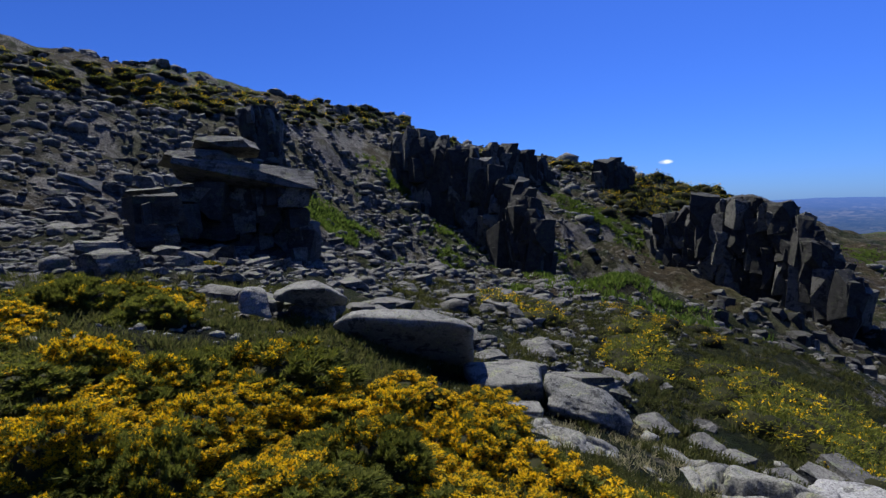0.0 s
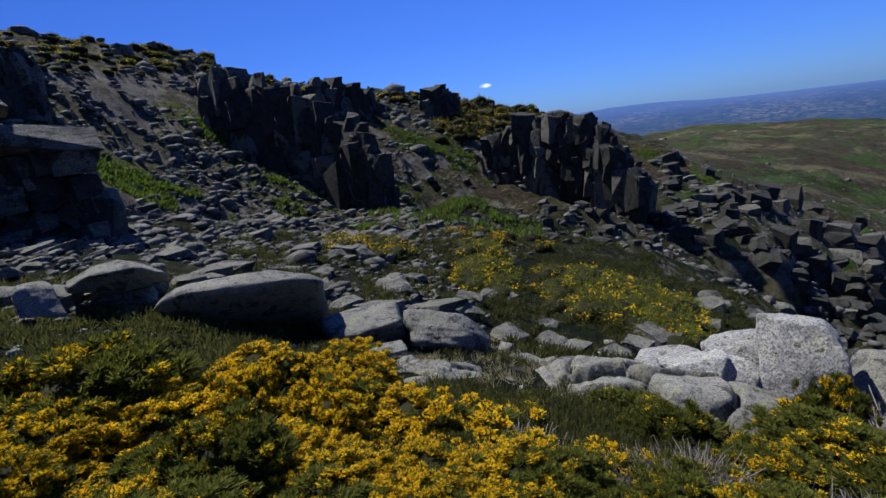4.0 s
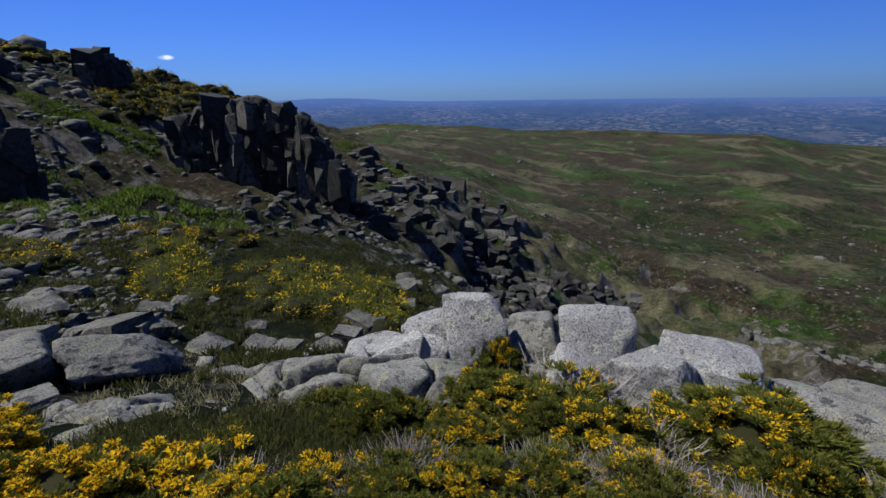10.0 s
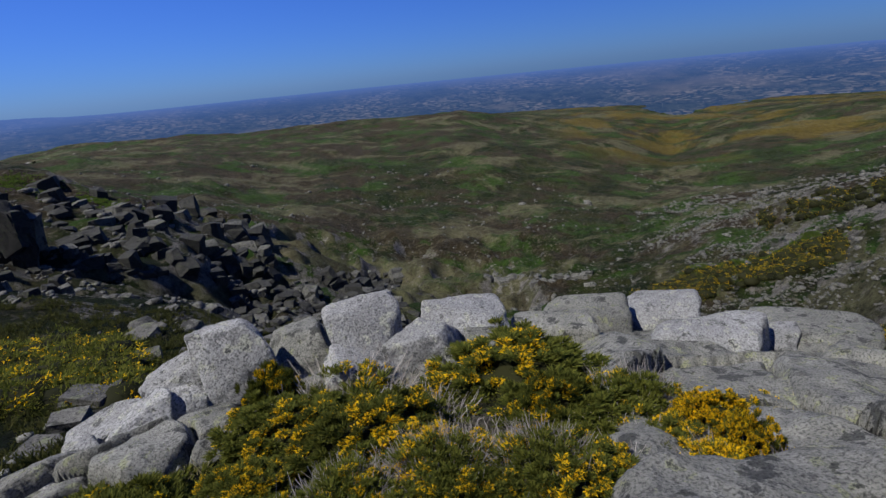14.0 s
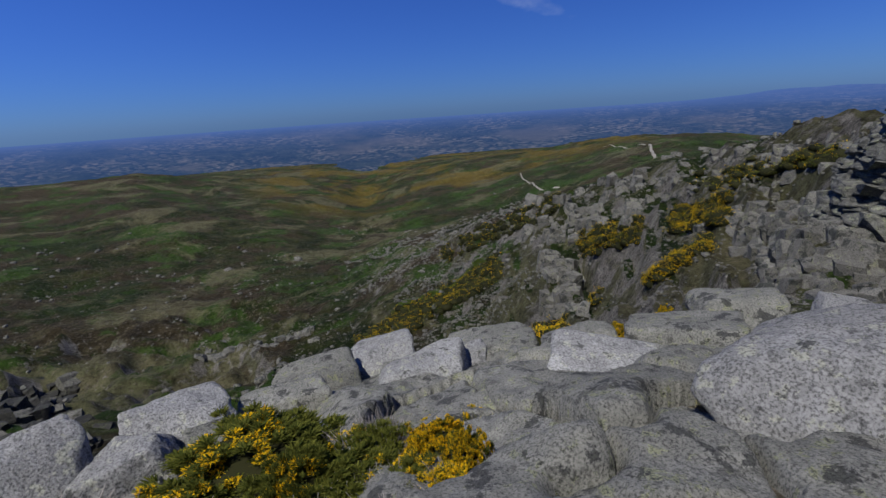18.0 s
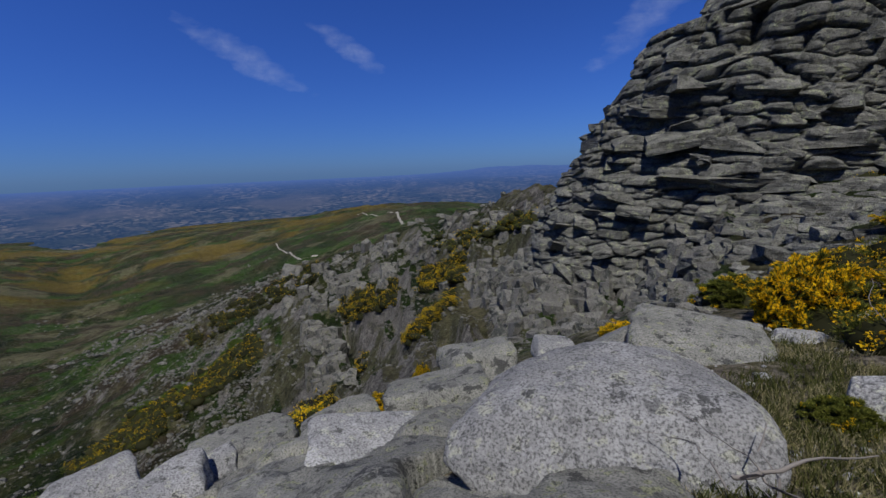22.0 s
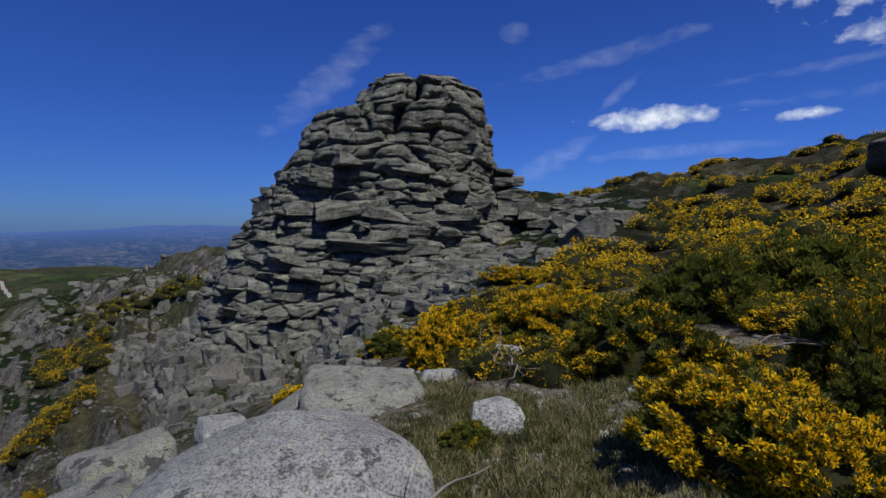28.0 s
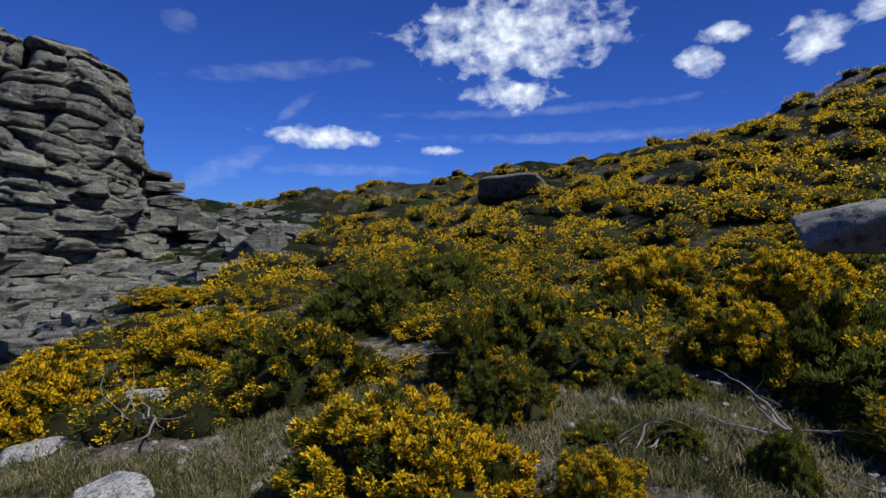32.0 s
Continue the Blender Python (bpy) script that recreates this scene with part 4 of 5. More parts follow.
# ---- loose stones ----
def scatter_rocks(name, label, n, az, r, size, material, seed, bias=1.0):
    """Many loose stones in one mesh, over a stretch of bearings and distances."""
    g = np.random.RandomState(seed)
    base = [rock_shape(1, 400 + q, 14, 5, 0.08) for q in range(8)]
    aa = np.radians(g.uniform(az[0], az[1], n))
    rr = np.exp(g.uniform(math.log(r[0]), math.log(r[1]), n))
    x, y = rr * np.sin(aa), rr * np.cos(aa)
    keep = fbm(aa * 9, np.log(rr) * 7, seed, 3) > -0.25 * bias
    inset = np.minimum(aa - math.radians(az[0]), math.radians(az[1]) - aa) / 0.14
    keep &= g.rand(n) < inset
    x, y, rr = x[keep], y[keep], rr[keep]
    z = ground_z(x, y)
    s = size * rr * np.exp(g.normal(0, 0.5, len(x)))
    vs, fs, o = [], [], 0
    for q in range(len(x)):
        p, f = base[q % 8]
        t = g.uniform(0, 6.28)
        c, d = math.cos(t), math.sin(t)
        k = p * np.array([1, g.uniform(0.6, 1), g.uniform(0.35, 0.8)]) * s[q]
        vs.append(np.stack([k[:, 0] * c - k[:, 1] * d + x[q], k[:, 0] * d + k[:, 1] * c + y[q], k[:, 2] + z[q] + 0.1 * s[q]], 1))
        fs.append(f + o)
        o += len(p)
    ob = new(name, mesh_from(name, np.concatenate(vs), np.concatenate(fs), False))
    ob.data.materials.append(material)
    return tagged(ob, label, "stones", kind="stuff")


scatter_rocks("scree", "grey scree and slabs on the steep slope", 15000, (-50, 22), (9, 110), 0.0052, CRAG_DARK, 11, 1.6)
scatter_rocks("scree", "grey scree and stones on the lower slope", 5000, (4, 70), (14, 140), 0.0036, CRAG_DARK, 12, -0.3)
scatter_rocks("scree", "stones scattered over the valley floor", 6000, (45, 135), (45, 420), 0.0017, RIB, 13, -1.2)
scatter_rocks("scree", "grey scree below the cliffs", 14000, (112, 176), (14, 130), 0.0021, RIB, 14, 1.2)
scatter_rocks("scree", "grey rocks on the apron below the ledge", 2600, (80, 112), (24, 75), 0.0050, RIB, 18, 0.4)
scatter_rocks("scree", "pale gravel fans at the valley side", 9000, (104, 131), (55, 220), 0.0020, RIB, 17, 0.6)
scatter_rocks("scree", "small pale stones in the turf", 3500, (165, 270), (2.2, 9), 0.0045, GRANITE, 15)
scatter_rocks("scree", "small stones between the boulders", 1300, (-50, 150), (4.5, 10), 0.008, GRANITE_DARK, 16)


stones = np.random.RandomState(91)
for q in range(240):
    saz = stones.uniform(-46, 66)
    sr = math.exp(stones.uniform(math.log(8.5), math.log(30)))
    if 14 < saz < 46 and 12 < sr < 30:
        continue
    p = polar(saz, sr)
    w = stones.uniform(0.14, 0.55)
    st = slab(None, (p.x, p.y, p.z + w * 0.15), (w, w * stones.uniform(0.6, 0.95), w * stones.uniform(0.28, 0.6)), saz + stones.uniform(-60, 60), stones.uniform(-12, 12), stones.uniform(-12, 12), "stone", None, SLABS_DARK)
    tagged(st, "large grey slab on the stony slope" if w > 0.35 else "small grey angular stone on the slope", "stone", "loose stones of the slope")


# ---- broom ----
def leaf_material(name, a, b, rough=0.8):
    m, n, l, bs = mat(name)
    isl = n.new("ShaderNodeNewGeometry").outputs["Random Per Island"]
    col = mix(n, l, isl, a, b)
    oi = n.new("ShaderNodeObjectInfo").outputs["Random"]
    col = mix(n, l, 1.0, col, ramp(n, l, oi, [(0.0, grey(0.7)), (1.0, grey(1.0))]), "MULTIPLY")
    l.new(col, bs.inputs["Base Color"])
    bs.inputs["Roughness"].default_value = rough
    bs.inputs["Specular IOR Level"].default_value = 0.15
    tr = n.new("ShaderNodeBsdfTranslucent")
    l.new(col, tr.inputs[0])
    mx = n.new("ShaderNodeMixShader")
    mx.inputs[0].default_value = 0.5
    l.new(bs.outputs[0], mx.inputs[1])
    l.new(tr.outputs[0], mx.inputs[2])
    l.new(mx.outputs[0], n["Material Output"].inputs[0])
    return m


LEAF = leaf_material("broom_green", (0.045, 0.065, 0.009), (0.21, 0.21, 0.035))
BLOOM = leaf_material("broom_yellow", (0.84, 0.475, 0.005), (0.95, 0.65, 0.012))
TWIG = leaf_material("grey_dead_wood", (0.20, 0.17, 0.14), (0.48, 0.44, 0.40))
# near-black green for the inner domes: dense stems and the shade among them
SHADE = leaf_material("shaded_inner_stems", (0.022, 0.024, 0.009), (0.05, 0.05, 0.018))


def quads(c, d, s, wid, ln):
    """Small leaf quads at c, along d, of half width wid and length ln, as triangles."""
    side = np.cross(d, s)
    side /= np.linalg.norm(side, axis=1, keepdims=True) + 1e-9
    a = c - side * wid[:, None]
    b = c + side * wid[:, None]
    e = c + d * ln[:, None] + side * wid[:, None] * 0.5
    g = c + d * ln[:, None] - side * wid[:, None] * 0.5
    n = len(c)
    v = np.stack([a, b, e, g], 1).reshape(-1, 3)
    f = np.arange(n * 4).reshape(n, 4)
    return v, f


def bush_parts(seed, lumps, blades, flowers, share, blade, petal, dead=0):
    """Unit bush (radius 1, height 1): lumpy dome. Returns foliage, blossoms, twigs, inner dome."""
    g = np.random.RandomState(seed)
    u = g.rand(lumps)
    th = g.rand(lumps) * 6.283
    el = np.arcsin(u ** 0.8)
    d = np.stack([np.cos(el) * np.cos(th), np.cos(el) * np.sin(th), np.sin(el)], 1)
    rad = 0.84 + 0.14 * np.sin(3 * th + seed) * np.cos(el) + g.normal(0, 0.10, lumps)
    c = d * rad[:, None]
    nrm = d + np.array([0, 0, 0.5])
    nrm /= np.linalg.norm(nrm, axis=1, keepdims=True)
    lump_r = 0.9 / math.sqrt(lumps) * 1.25
    # foliage
    k = np.repeat(np.arange(lumps), blades)
    off = g.normal(0, 1, (len(k), 3))
    off /= np.linalg.norm(off, axis=1, keepdims=True)
    cc = c[k] + off * lump_r * g.uniform(0.2, 0.9, (len(k), 1))
    dd = nrm[k] + off * 0.8
    dd /= np.linalg.norm(dd, axis=1, keepdims=True)
    fol = quads(cc, dd, g.normal(0, 1, (len(k), 3)), blade * 0.12 * g.uniform(0.6, 1.4, len(k)), blade * g.uniform(0.6, 1.5, len(k)))
    # blossoms
    patchy = vnoise(c[:, 0] * 2.2 + seed, c[:, 1] * 2.2 + c[:, 2] * 1.7, seed) * 0.5 + 0.5 + g.normal(0, 0.2, lumps)
    lit = np.nonzero(patchy < share)[0]
    k = np.repeat(lit, flowers)
    off = g.normal(0, 1, (len(k), 3))
    off /= np.linalg.norm(off, axis=1, keepdims=True)
    off = off + nrm[k] * 0.55
    cc = c[k] + off * lump_r * g.uniform(0.55, 1.0, (len(k), 1))
    blo = quads(cc, off / np.linalg.norm(off, axis=1, keepdims=True) + g.normal(0, 0.5, (len(k), 3)), g.normal(0, 1, (len(k), 3)),
                petal * 0.5 * g.uniform(0.7, 1.3, len(k)), petal * g.uniform(0.7, 1.4, len(k)))
    tw = None
    if dead:
        a = g.rand(dead) * 6.283
        q = g.uniform(0.1, 0.85, dead)
        base = np.stack([q * np.cos(a), q * np.sin(a), np.full(dead, 0.15)], 1)
        up = np.stack([np.cos(a) * 0.6, np.sin(a) * 0.6, np.ones(dead)], 1) + g.normal(0, 0.4, (dead, 3))
        up /= np.linalg.norm(up, axis=1, keepdims=True)
        tw = quads(base, up, g.normal(0, 1, (dead, 3)), np.full(dead, 0.008), g.uniform(0.5, 0.85, dead))
    # solid dome stands in for the stems and shade inside the bush
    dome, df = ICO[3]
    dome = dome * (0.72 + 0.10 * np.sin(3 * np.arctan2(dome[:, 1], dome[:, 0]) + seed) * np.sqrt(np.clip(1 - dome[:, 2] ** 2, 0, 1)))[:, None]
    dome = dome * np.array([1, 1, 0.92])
    return fol, blo, tw, (dome, df)


def bush_meshes(seed, *args, **kw):
    fol, blo, tw, dome = bush_parts(seed, *args, **kw)
    out = []
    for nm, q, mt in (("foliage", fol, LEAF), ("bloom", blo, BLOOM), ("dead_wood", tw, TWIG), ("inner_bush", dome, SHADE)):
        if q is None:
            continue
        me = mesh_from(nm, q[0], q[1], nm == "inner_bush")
        me.materials.append(mt)
        out.append((nm, me))
    return out


NEAR_BUSH = [bush_meshes(21, 230, 66, 110, 0.78, 0.075, 0.023), bush_meshes(22, 220, 100, 90, 0.40, 0.075, 0.022),
             bush_meshes(23, 170, 100, 34, 0.2, 0.09, 0.028), bush_meshes(24, 160, 60, 46, 0.34, 0.085, 0.025, dead=900)]
BUSH_LABEL = ["broom bush in full yellow bloom", "broom bush, half green and half in yellow bloom", "green broom bush with few yellow flowers",
              "old broom bush with grey dead stems and yellow tips"]
BROOM = "broom bushes round the standpoint"


def bush(az, r, top, width, kind, seed):
    """A broom bush whose top stands at that height."""
    width = max(width * 1.2, 1.15 * (top - polar(az, r).z))
    rr = r + width * 0.22
    p = polar(az, rr)
    top = EYE_Z + (top - EYE_Z) * rr / r
    h = max(top - p.z, 0.22 * width, 0.25)
    z = top - h
    e = new("broom_bush")
    e.matrix_basis = pose(p.x, p.y, z, 0, 0, seed * 77.0)
    s = Matrix.Diagonal((width / 2 / 1.06, width / 2 * 0.82, h / 1.13, 1))
    for nm, me in NEAR_BUSH[kind]:
        ob = part(nm, me, None, e, "", s)
        if nm != "inner_bush":
            tagged(ob, kind="stuff")
    return tagged(e, BUSH_LABEL[kind], "bush", BROOM)


bush(-25.2, 4.58, 0.36, 1.71, 1, 0)
bush(-37.3, 4.46, 0.43, 1.04, 1, 1)
bush(-35.9, 3.65, 0.29, 0.92, 0, 2)
bush(-9.5, 5.27, -0.44, 1.13, 0, 3)
bush(0.5, 5.01, -0.62, 1.34, 0, 4)
bush(-22.1, 3.96, -0.00, 1.09, 0, 5)
bush(-41.4, 3.08, 0.36, 0.55, 1, 6)
bush(-13.6, 3.20, -0.24, 1.29, 0, 7)
bush(9.0, 2.96, -0.42, 1.57, 0, 8)
bush(-22.0, 3.45, -0.12, 0.80, 2, 9)
bush(-36.7, 9.57, 0.37, 1.18, 0, 10)
bush(-31.3, 9.02, -0.27, 0.65, 0, 11)
bush(-28.5, 9.51, -0.23, 0.52, 2, 12)
bush(-27.4, 14.00, 0.18, 0.74, 1, 13)
bush(-37.8, 8.57, 0.04, 0.72, 1, 14)
bush(-30.7, 2.80, 0.10, 0.79, 0, 15)
bush(-7.6, 2.65, -0.22, 0.97, 0, 16)
bush(5.8, 3.45, -0.46, 1.09, 0, 17)
bush(19.5, 3.71, -0.89, 0.97, 1, 18)
bush(37.3, 3.85, -1.00, 1.46, 2, 19)
bush(58.0, 3.96, -0.99, 1.31, 1, 20)
bush(57.8, 5.16, -1.17, 0.73, 1, 21)
bush(9.6, 6.34, -1.71, 0.50, 0, 22)
bush(19.1, 6.32, -1.97, 0.58, 0, 23)
bush(49.2, 3.00, -0.76, 0.82, 1, 24)
bush(67.0, 3.13, -0.62, 1.12, 1, 25)
bush(65.0, 3.91, -1.02, 1.86, 3, 26)
bush(87.9, 4.17, -0.94, 1.90, 1, 27)
bush(102.6, 3.67, -0.90, 0.83, 3, 28)
bush(111.2, 3.51, -0.81, 0.56, 0, 29)
bush(113.9, 3.08, -0.64, 0.47, 0, 30)
bush(51.6, 3.15, -0.78, 0.73, 1, 31)
bush(40.5, 3.39, -0.70, 0.79, 2, 32)
bush(73.1, 3.16, -0.89, 1.32, 3, 33)
bush(94.6, 3.12, -0.74, 1.18, 2, 34)
bush(115.2, 4.07, -1.29, 1.07, 0, 35)
bush(138.2, 8.07, -2.11, 1.00, 0, 36)
bush(92.0, 3.38, -0.73, 0.80, 1, 37)
bush(106.9, 3.61, -1.18, 0.69, 2, 38)
bush(142.9, 11.85, -3.22, 0.45, 0, 39)
bush(154.8, 3.19, -0.97, 0.43, 3, 40)
bush(150.2, 12.80, -2.97, 0.70, 1, 41)
bush(168.3, 8.77, -1.1, 1.3, 0, 42)
bush(177.9, 11.63, -0.75, 1.81, 1, 43)
bush(-174.6, 13.09, -0.47, 2.07, 0, 44)
bush(-168.0, 16.05, 0.36, 1.93, 0, 45)
bush(-174.2, 5.09, -0.36, 0.66, 2, 46)
bush(-163.3, 7.53, -0.65, 0.86, 2, 47)
bush(-146.0, 3.93, 0.72, 1.72, 0, 48)
bush(-139.0, 3.51, 0.67, 0.88, 0, 49)
bush(-130.2, 6.77, 1.28, 1.77, 1, 50)
bush(-116.2, 8.98, 1.81, 1.88, 0, 51)
bush(-105.6, 8.39, 1.81, 1.87, 0, 52)
bush(-103.9, 6.16, 1.43, 1.06, 1, 53)
bush(-126.0, 3.34, 0.64, 0.69, 0, 54)
bush(-154.3, 7.65, 0.65, 2.20, 1, 55)
bush(-163.6, 9.64, 0.57, 2.49, 0, 56)
bush(-176.6, 9.12, 0.19, 1.70, 0, 57)
bush(-147.4, 10.14, 1.26, 2.17, 2, 58)
bush(-138.8, 11.62, 1.58, 2.70, 2, 59)
bush(-118.2, 5.49, 0.70, 0.64, 2, 60)
bush(-117.7, 4.48, 0.51, 0.43, 2, 61)
bush(-109.6, 4.20, 0.64, 0.28, 2, 62)
bush(-124.8, 4.43, 0.41, 0.63, 2, 63)
bush(171.5, 9.70, -1.35, 1.6, 1, 64)
bush(-137.1, 6.51, 0.99, 0.53, 1, 65)
bush(-101.5, 5.6, 1.15, 1.5, 1, 66)
bush(-96.0, 5.2, 1.05, 1.5, 1, 67)
bush(-110.5, 6.6, 1.25, 1.4, 0, 68)
bush(-124.5, 6.0, 0.95, 1.2, 1, 69)
bush(-133.5, 5.1, 0.75, 1.0, 1, 70)


# the broom closes up round the standpoint
fill = np.random.RandomState(77)
for q in range(64):
    baz = -50 + 176 * (q + fill.rand()) / 64
    br = fill.uniform(2.3, 4.3) if baz < -2 else fill.uniform(2.1, 2.7)
    spot = polar(baz, br)
    bush(baz, br, spot.z + (fill.uniform(0.25, 0.6) if baz < -2 else fill.uniform(0.18, 0.34)), fill.uniform(0.7, 1.3) if baz < -2 else fill.uniform(0.6, 1.0), (0, 0, 1, 0, 2)[q % 5] if baz < 12 else (3, 1, 2, 3, 0)[q % 5], 100 + q)


for q in range(16):
    baz = -53 + 24 * (q + fill.rand()) / 16
    br = fill.uniform(4.0, 9.5)
    spot = polar(baz, br)
    bush(baz, br, spot.z + fill.uniform(0.35, 0.6), fill.uniform(0.8, 1.5), q % 3, 200 + q)


def bush_field(name, label, spots, seed, lumps, blades, flowers, blade, petal, shares=(0.8, 0.6, 0.3)):
    """A cover of broom too dense to count, in one object: spots are rows of x, y, radius, height."""
    g = np.random.RandomState(seed)
    kinds = [bush_parts(seed + q, lumps, blades, flowers, sh, blade, petal) for q, sh in enumerate(shares)]
    vs, fs, ms, o = [], [], [], 0
    dome, df = ICO[1]
    for x, y, rad, hgt in spots:
        z = float(ground_z(x, y))
        fol, blo, _, _ = kinds[g.randint(len(kinds))]
        t = g.uniform(0, 6.28)
        rot = np.array([[math.cos(t), math.sin(t), 0], [-math.sin(t), math.cos(t), 0], [0, 0, 1]])
        for q, (v, f) in enumerate((fol, blo)):
            w = (v @ rot) * np.array([rad, rad, hgt]) + np.array([x, y, z - 0.05])
            vs.append(w)
            fs.append(f + o)
            ms.append(np.full(len(f), q))
            o += len(w)
        # dark core added so that gaps in the leaves look shaded
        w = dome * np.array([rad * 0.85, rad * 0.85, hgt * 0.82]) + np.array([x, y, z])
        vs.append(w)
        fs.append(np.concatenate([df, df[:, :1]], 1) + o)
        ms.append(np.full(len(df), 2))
        o += len(w)
    F = np.concatenate(fs)
    quad = F[:, 0] != F[:, 3]
    V = np.concatenate(vs)
    M = np.concatenate(ms)
    ob_me = bpy.data.meshes.new(name)
    loops = np.concatenate([F[quad].ravel(), F[~quad][:, :3].ravel()]).astype(np.int32)
    tot = np.concatenate([np.full(quad.sum(), 4), np.full((~quad).sum(), 3)]).astype(np.int32)
    ob_me.vertices.add(len(V))
    ob_me.vertices.foreach_set("co", V.astype(np.float32).ravel())
    ob_me.loops.add(len(loops))
    ob_me.loops.foreach_set("vertex_index", loops)
    ob_me.polygons.add(len(tot))
    ob_me.polygons.foreach_set("loop_start", np.concatenate([[0], np.cumsum(tot)[:-1]]).astype(np.int32))
    ob_me.polygons.foreach_set("loop_total", tot)
    ob_me.polygons.foreach_set("material_index", np.concatenate([M[quad], M[~quad]]).astype(np.int32))
    ob_me.update(calc_edges=True)
    for mt in (LEAF, BLOOM, SHADE):
        ob_me.materials.append(mt)
    return tagged(new(name, ob_me), label, "bushes", kind="stuff")


def spots_between(n, az, r, size, seed, thin=-2.0, scale=0.18, keep=None):
    g = np.random.RandomState(seed)
    out = []
    for _ in range(n):
        a = radians(g.uniform(*az))
        rr = math.sqrt(g.uniform(r[0] ** 2, r[1] ** 2)) if r[1] / r[0] < 3 else math.exp(g.uniform(math.log(r[0]), math.log(r[1])))
        x, y = rr * math.sin(a), rr * math.cos(a)
        if float(fbm(np.array(a / scale), np.array(math.log(rr) / scale), seed, 2)) < thin:
            continue
        if keep and not keep(math.degrees(a), rr):
            continue
        s = size * g.uniform(0.7, 1.4)
        out.append((x, y, s, s * g.uniform(0.55, 0.8)))
    return out


BORDER = [(150, -24), (162, -22), (173, -18), (175, -13), (189, -6.7), (202, -0.8), (207.5, 1.7), (209, 9)]


def slope_clear(a, r):
    """Leaves the bare turf, the ledges and the tower's foot free of broom."""
    if a < 209:
        x, y = r * math.sin(radians(a)), r * math.cos(radians(a))
        el = math.degrees(math.atan2(float(ground_z(x, y)) + 0.55 - EYE_Z, r))
        if r > 9 and el > np.interp(a, [p[0] for p in BORDER], [p[1] for p in BORDER]) and not (a > 194 and r > 46):
            return False
    if r < 6.5 and 180 < a < 215:
        return False
    if r < 5.5 and 236 < a < 266:
        return False
    return True


bush_field("broom_slope", "slope covered with yellow flowering broom", spots_between(260, (186, 276), (7, 17), 0.62, 31, keep=slope_clear), 61, 80, 14, 20, 0.11, 0.042, (0.74, 0.54, 0.28))
bush_field("broom_slope", "upper slope covered with yellow flowering broom", spots_between(620, (186, 276), (16, 62), 0.75, 32, keep=slope_clear), 64, 30, 9, 14, 0.15, 0.062, (0.74, 0.54, 0.28))


def patch(label, az, el, slope, n, size, seed, shares=(0.85, 0.6, 0.3), lumps=24, reach=300):
    """Broom between two bearings and two angles of sight."""
    g = np.random.RandomState(seed)
    out = []
    for _ in range(n):
        u = g.rand()
        p, r = sight(az[0] + (az[1] - az[0]) * u, el[0] + (el[1] - el[0]) * g.rand() + slope * (u - 0.5), 6)
        if r > reach or fbm(np.array(p.x / (r * 0.06)), np.array(p.y / (r * 0.06)), seed, 2) < -0.35:
            continue
        s = size * g.uniform(0.6, 1.4) * (1 + r / 90)
        out.append((p.x, p.y, s, s * g.uniform(0.5, 0.75)))
    if out:
        bush_field("broom_slope", label, out, seed, lumps, 10, 12, 0.15, 0.058, shares)


patch("patch of yellow broom on the lower slope", (20, 45), (-24, -18.5), -8.0, 620, 0.5, 201, (0.24, 0.14, 0.06), 30)
patch("small patch of yellow broom on the slope", (4, 13), (-14.5, -12), -3.0, 30, 0.42, 202, (0.5, 0.3, 0.12))
patch("small patch of yellow broom on the slope", (18, 30), (-15.5, -13.5), -2.0, 26, 0.4, 203, (0.45, 0.25, 0.1))
patch("broom along the top of the slope", (-48, -8), (9.5, 12.6), -3.5, 240, 0.5, 204, (0.3, 0.18, 0.06), 20)
patch("broom along the top of the slope", (-10, 12), (6.0, 9.0), -5.5, 190, 0.5, 205, (0.3, 0.18, 0.06), 20)
patch("broom along the top of the slope", (12, 25), (2.9, 4.0), -1.0, 90, 0.6, 206, (0.4, 0.25, 0.1), 14)
patch("green and yellow broom above the dark cliff", (19, 34), (-2.5, 2.0), -1.5, 230, 0.7, 207, (0.4, 0.25, 0.1), 14)
patch("yellow broom between the cliffs", (134, 149.5), (-15.4, -12.8), 4.6, 330, 0.46, 208, (0.8, 0.55, 0.3), 20)
patch("narrow streak of yellow broom on the scree", (141.8, 148), (-18.1, -17.1), 5.2, 90, 0.36, 209, (0.9, 0.7, 0.45), 20)
patch("narrow streak of yellow broom on the scree", (128.5, 137), (-25.2, -24.0), 5.6, 110, 0.42, 210, (0.9, 0.7, 0.45), 20)
patch("broom on the crest by the cliffs", (146, 158), (-8.8, -7.0), 3.4, 80, 0.42, 211, (0.5, 0.3, 0.15), 20)
patch("green strip of broom on the scree", (106, 127), (-24.0, -21.2), 9.4, 460, 0.55, 212, (0.2, 0.1, 0.04), 16)
patch("green broom on the edge of the scree", (117, 132), (-15.6, -13.4), 6.0, 200, 0.5, 216, (0.2, 0.1, 0.04), 16)
patch("small green clump on the scree", (110.6, 114.4), (-20.4, -19.2), 1.2, 40, 0.5, 217, (0.06, 0.03), 16)
patch("low broom beside the flat slabs", (187, 201), (-2.5, 2.5), 3.0, 30, 0.4, 213, (0.6, 0.4, 0.2), 18)


# ---- turf, dead wood, tracks, clouds ----
STRAW = leaf_material("dry_grass", (0.13, 0.135, 0.045), (0.48, 0.41, 0.23), 0.9)
OLIVE = leaf_material("olive_grass", (0.04, 0.055, 0.012), (0.13, 0.125, 0.04), 0.9)


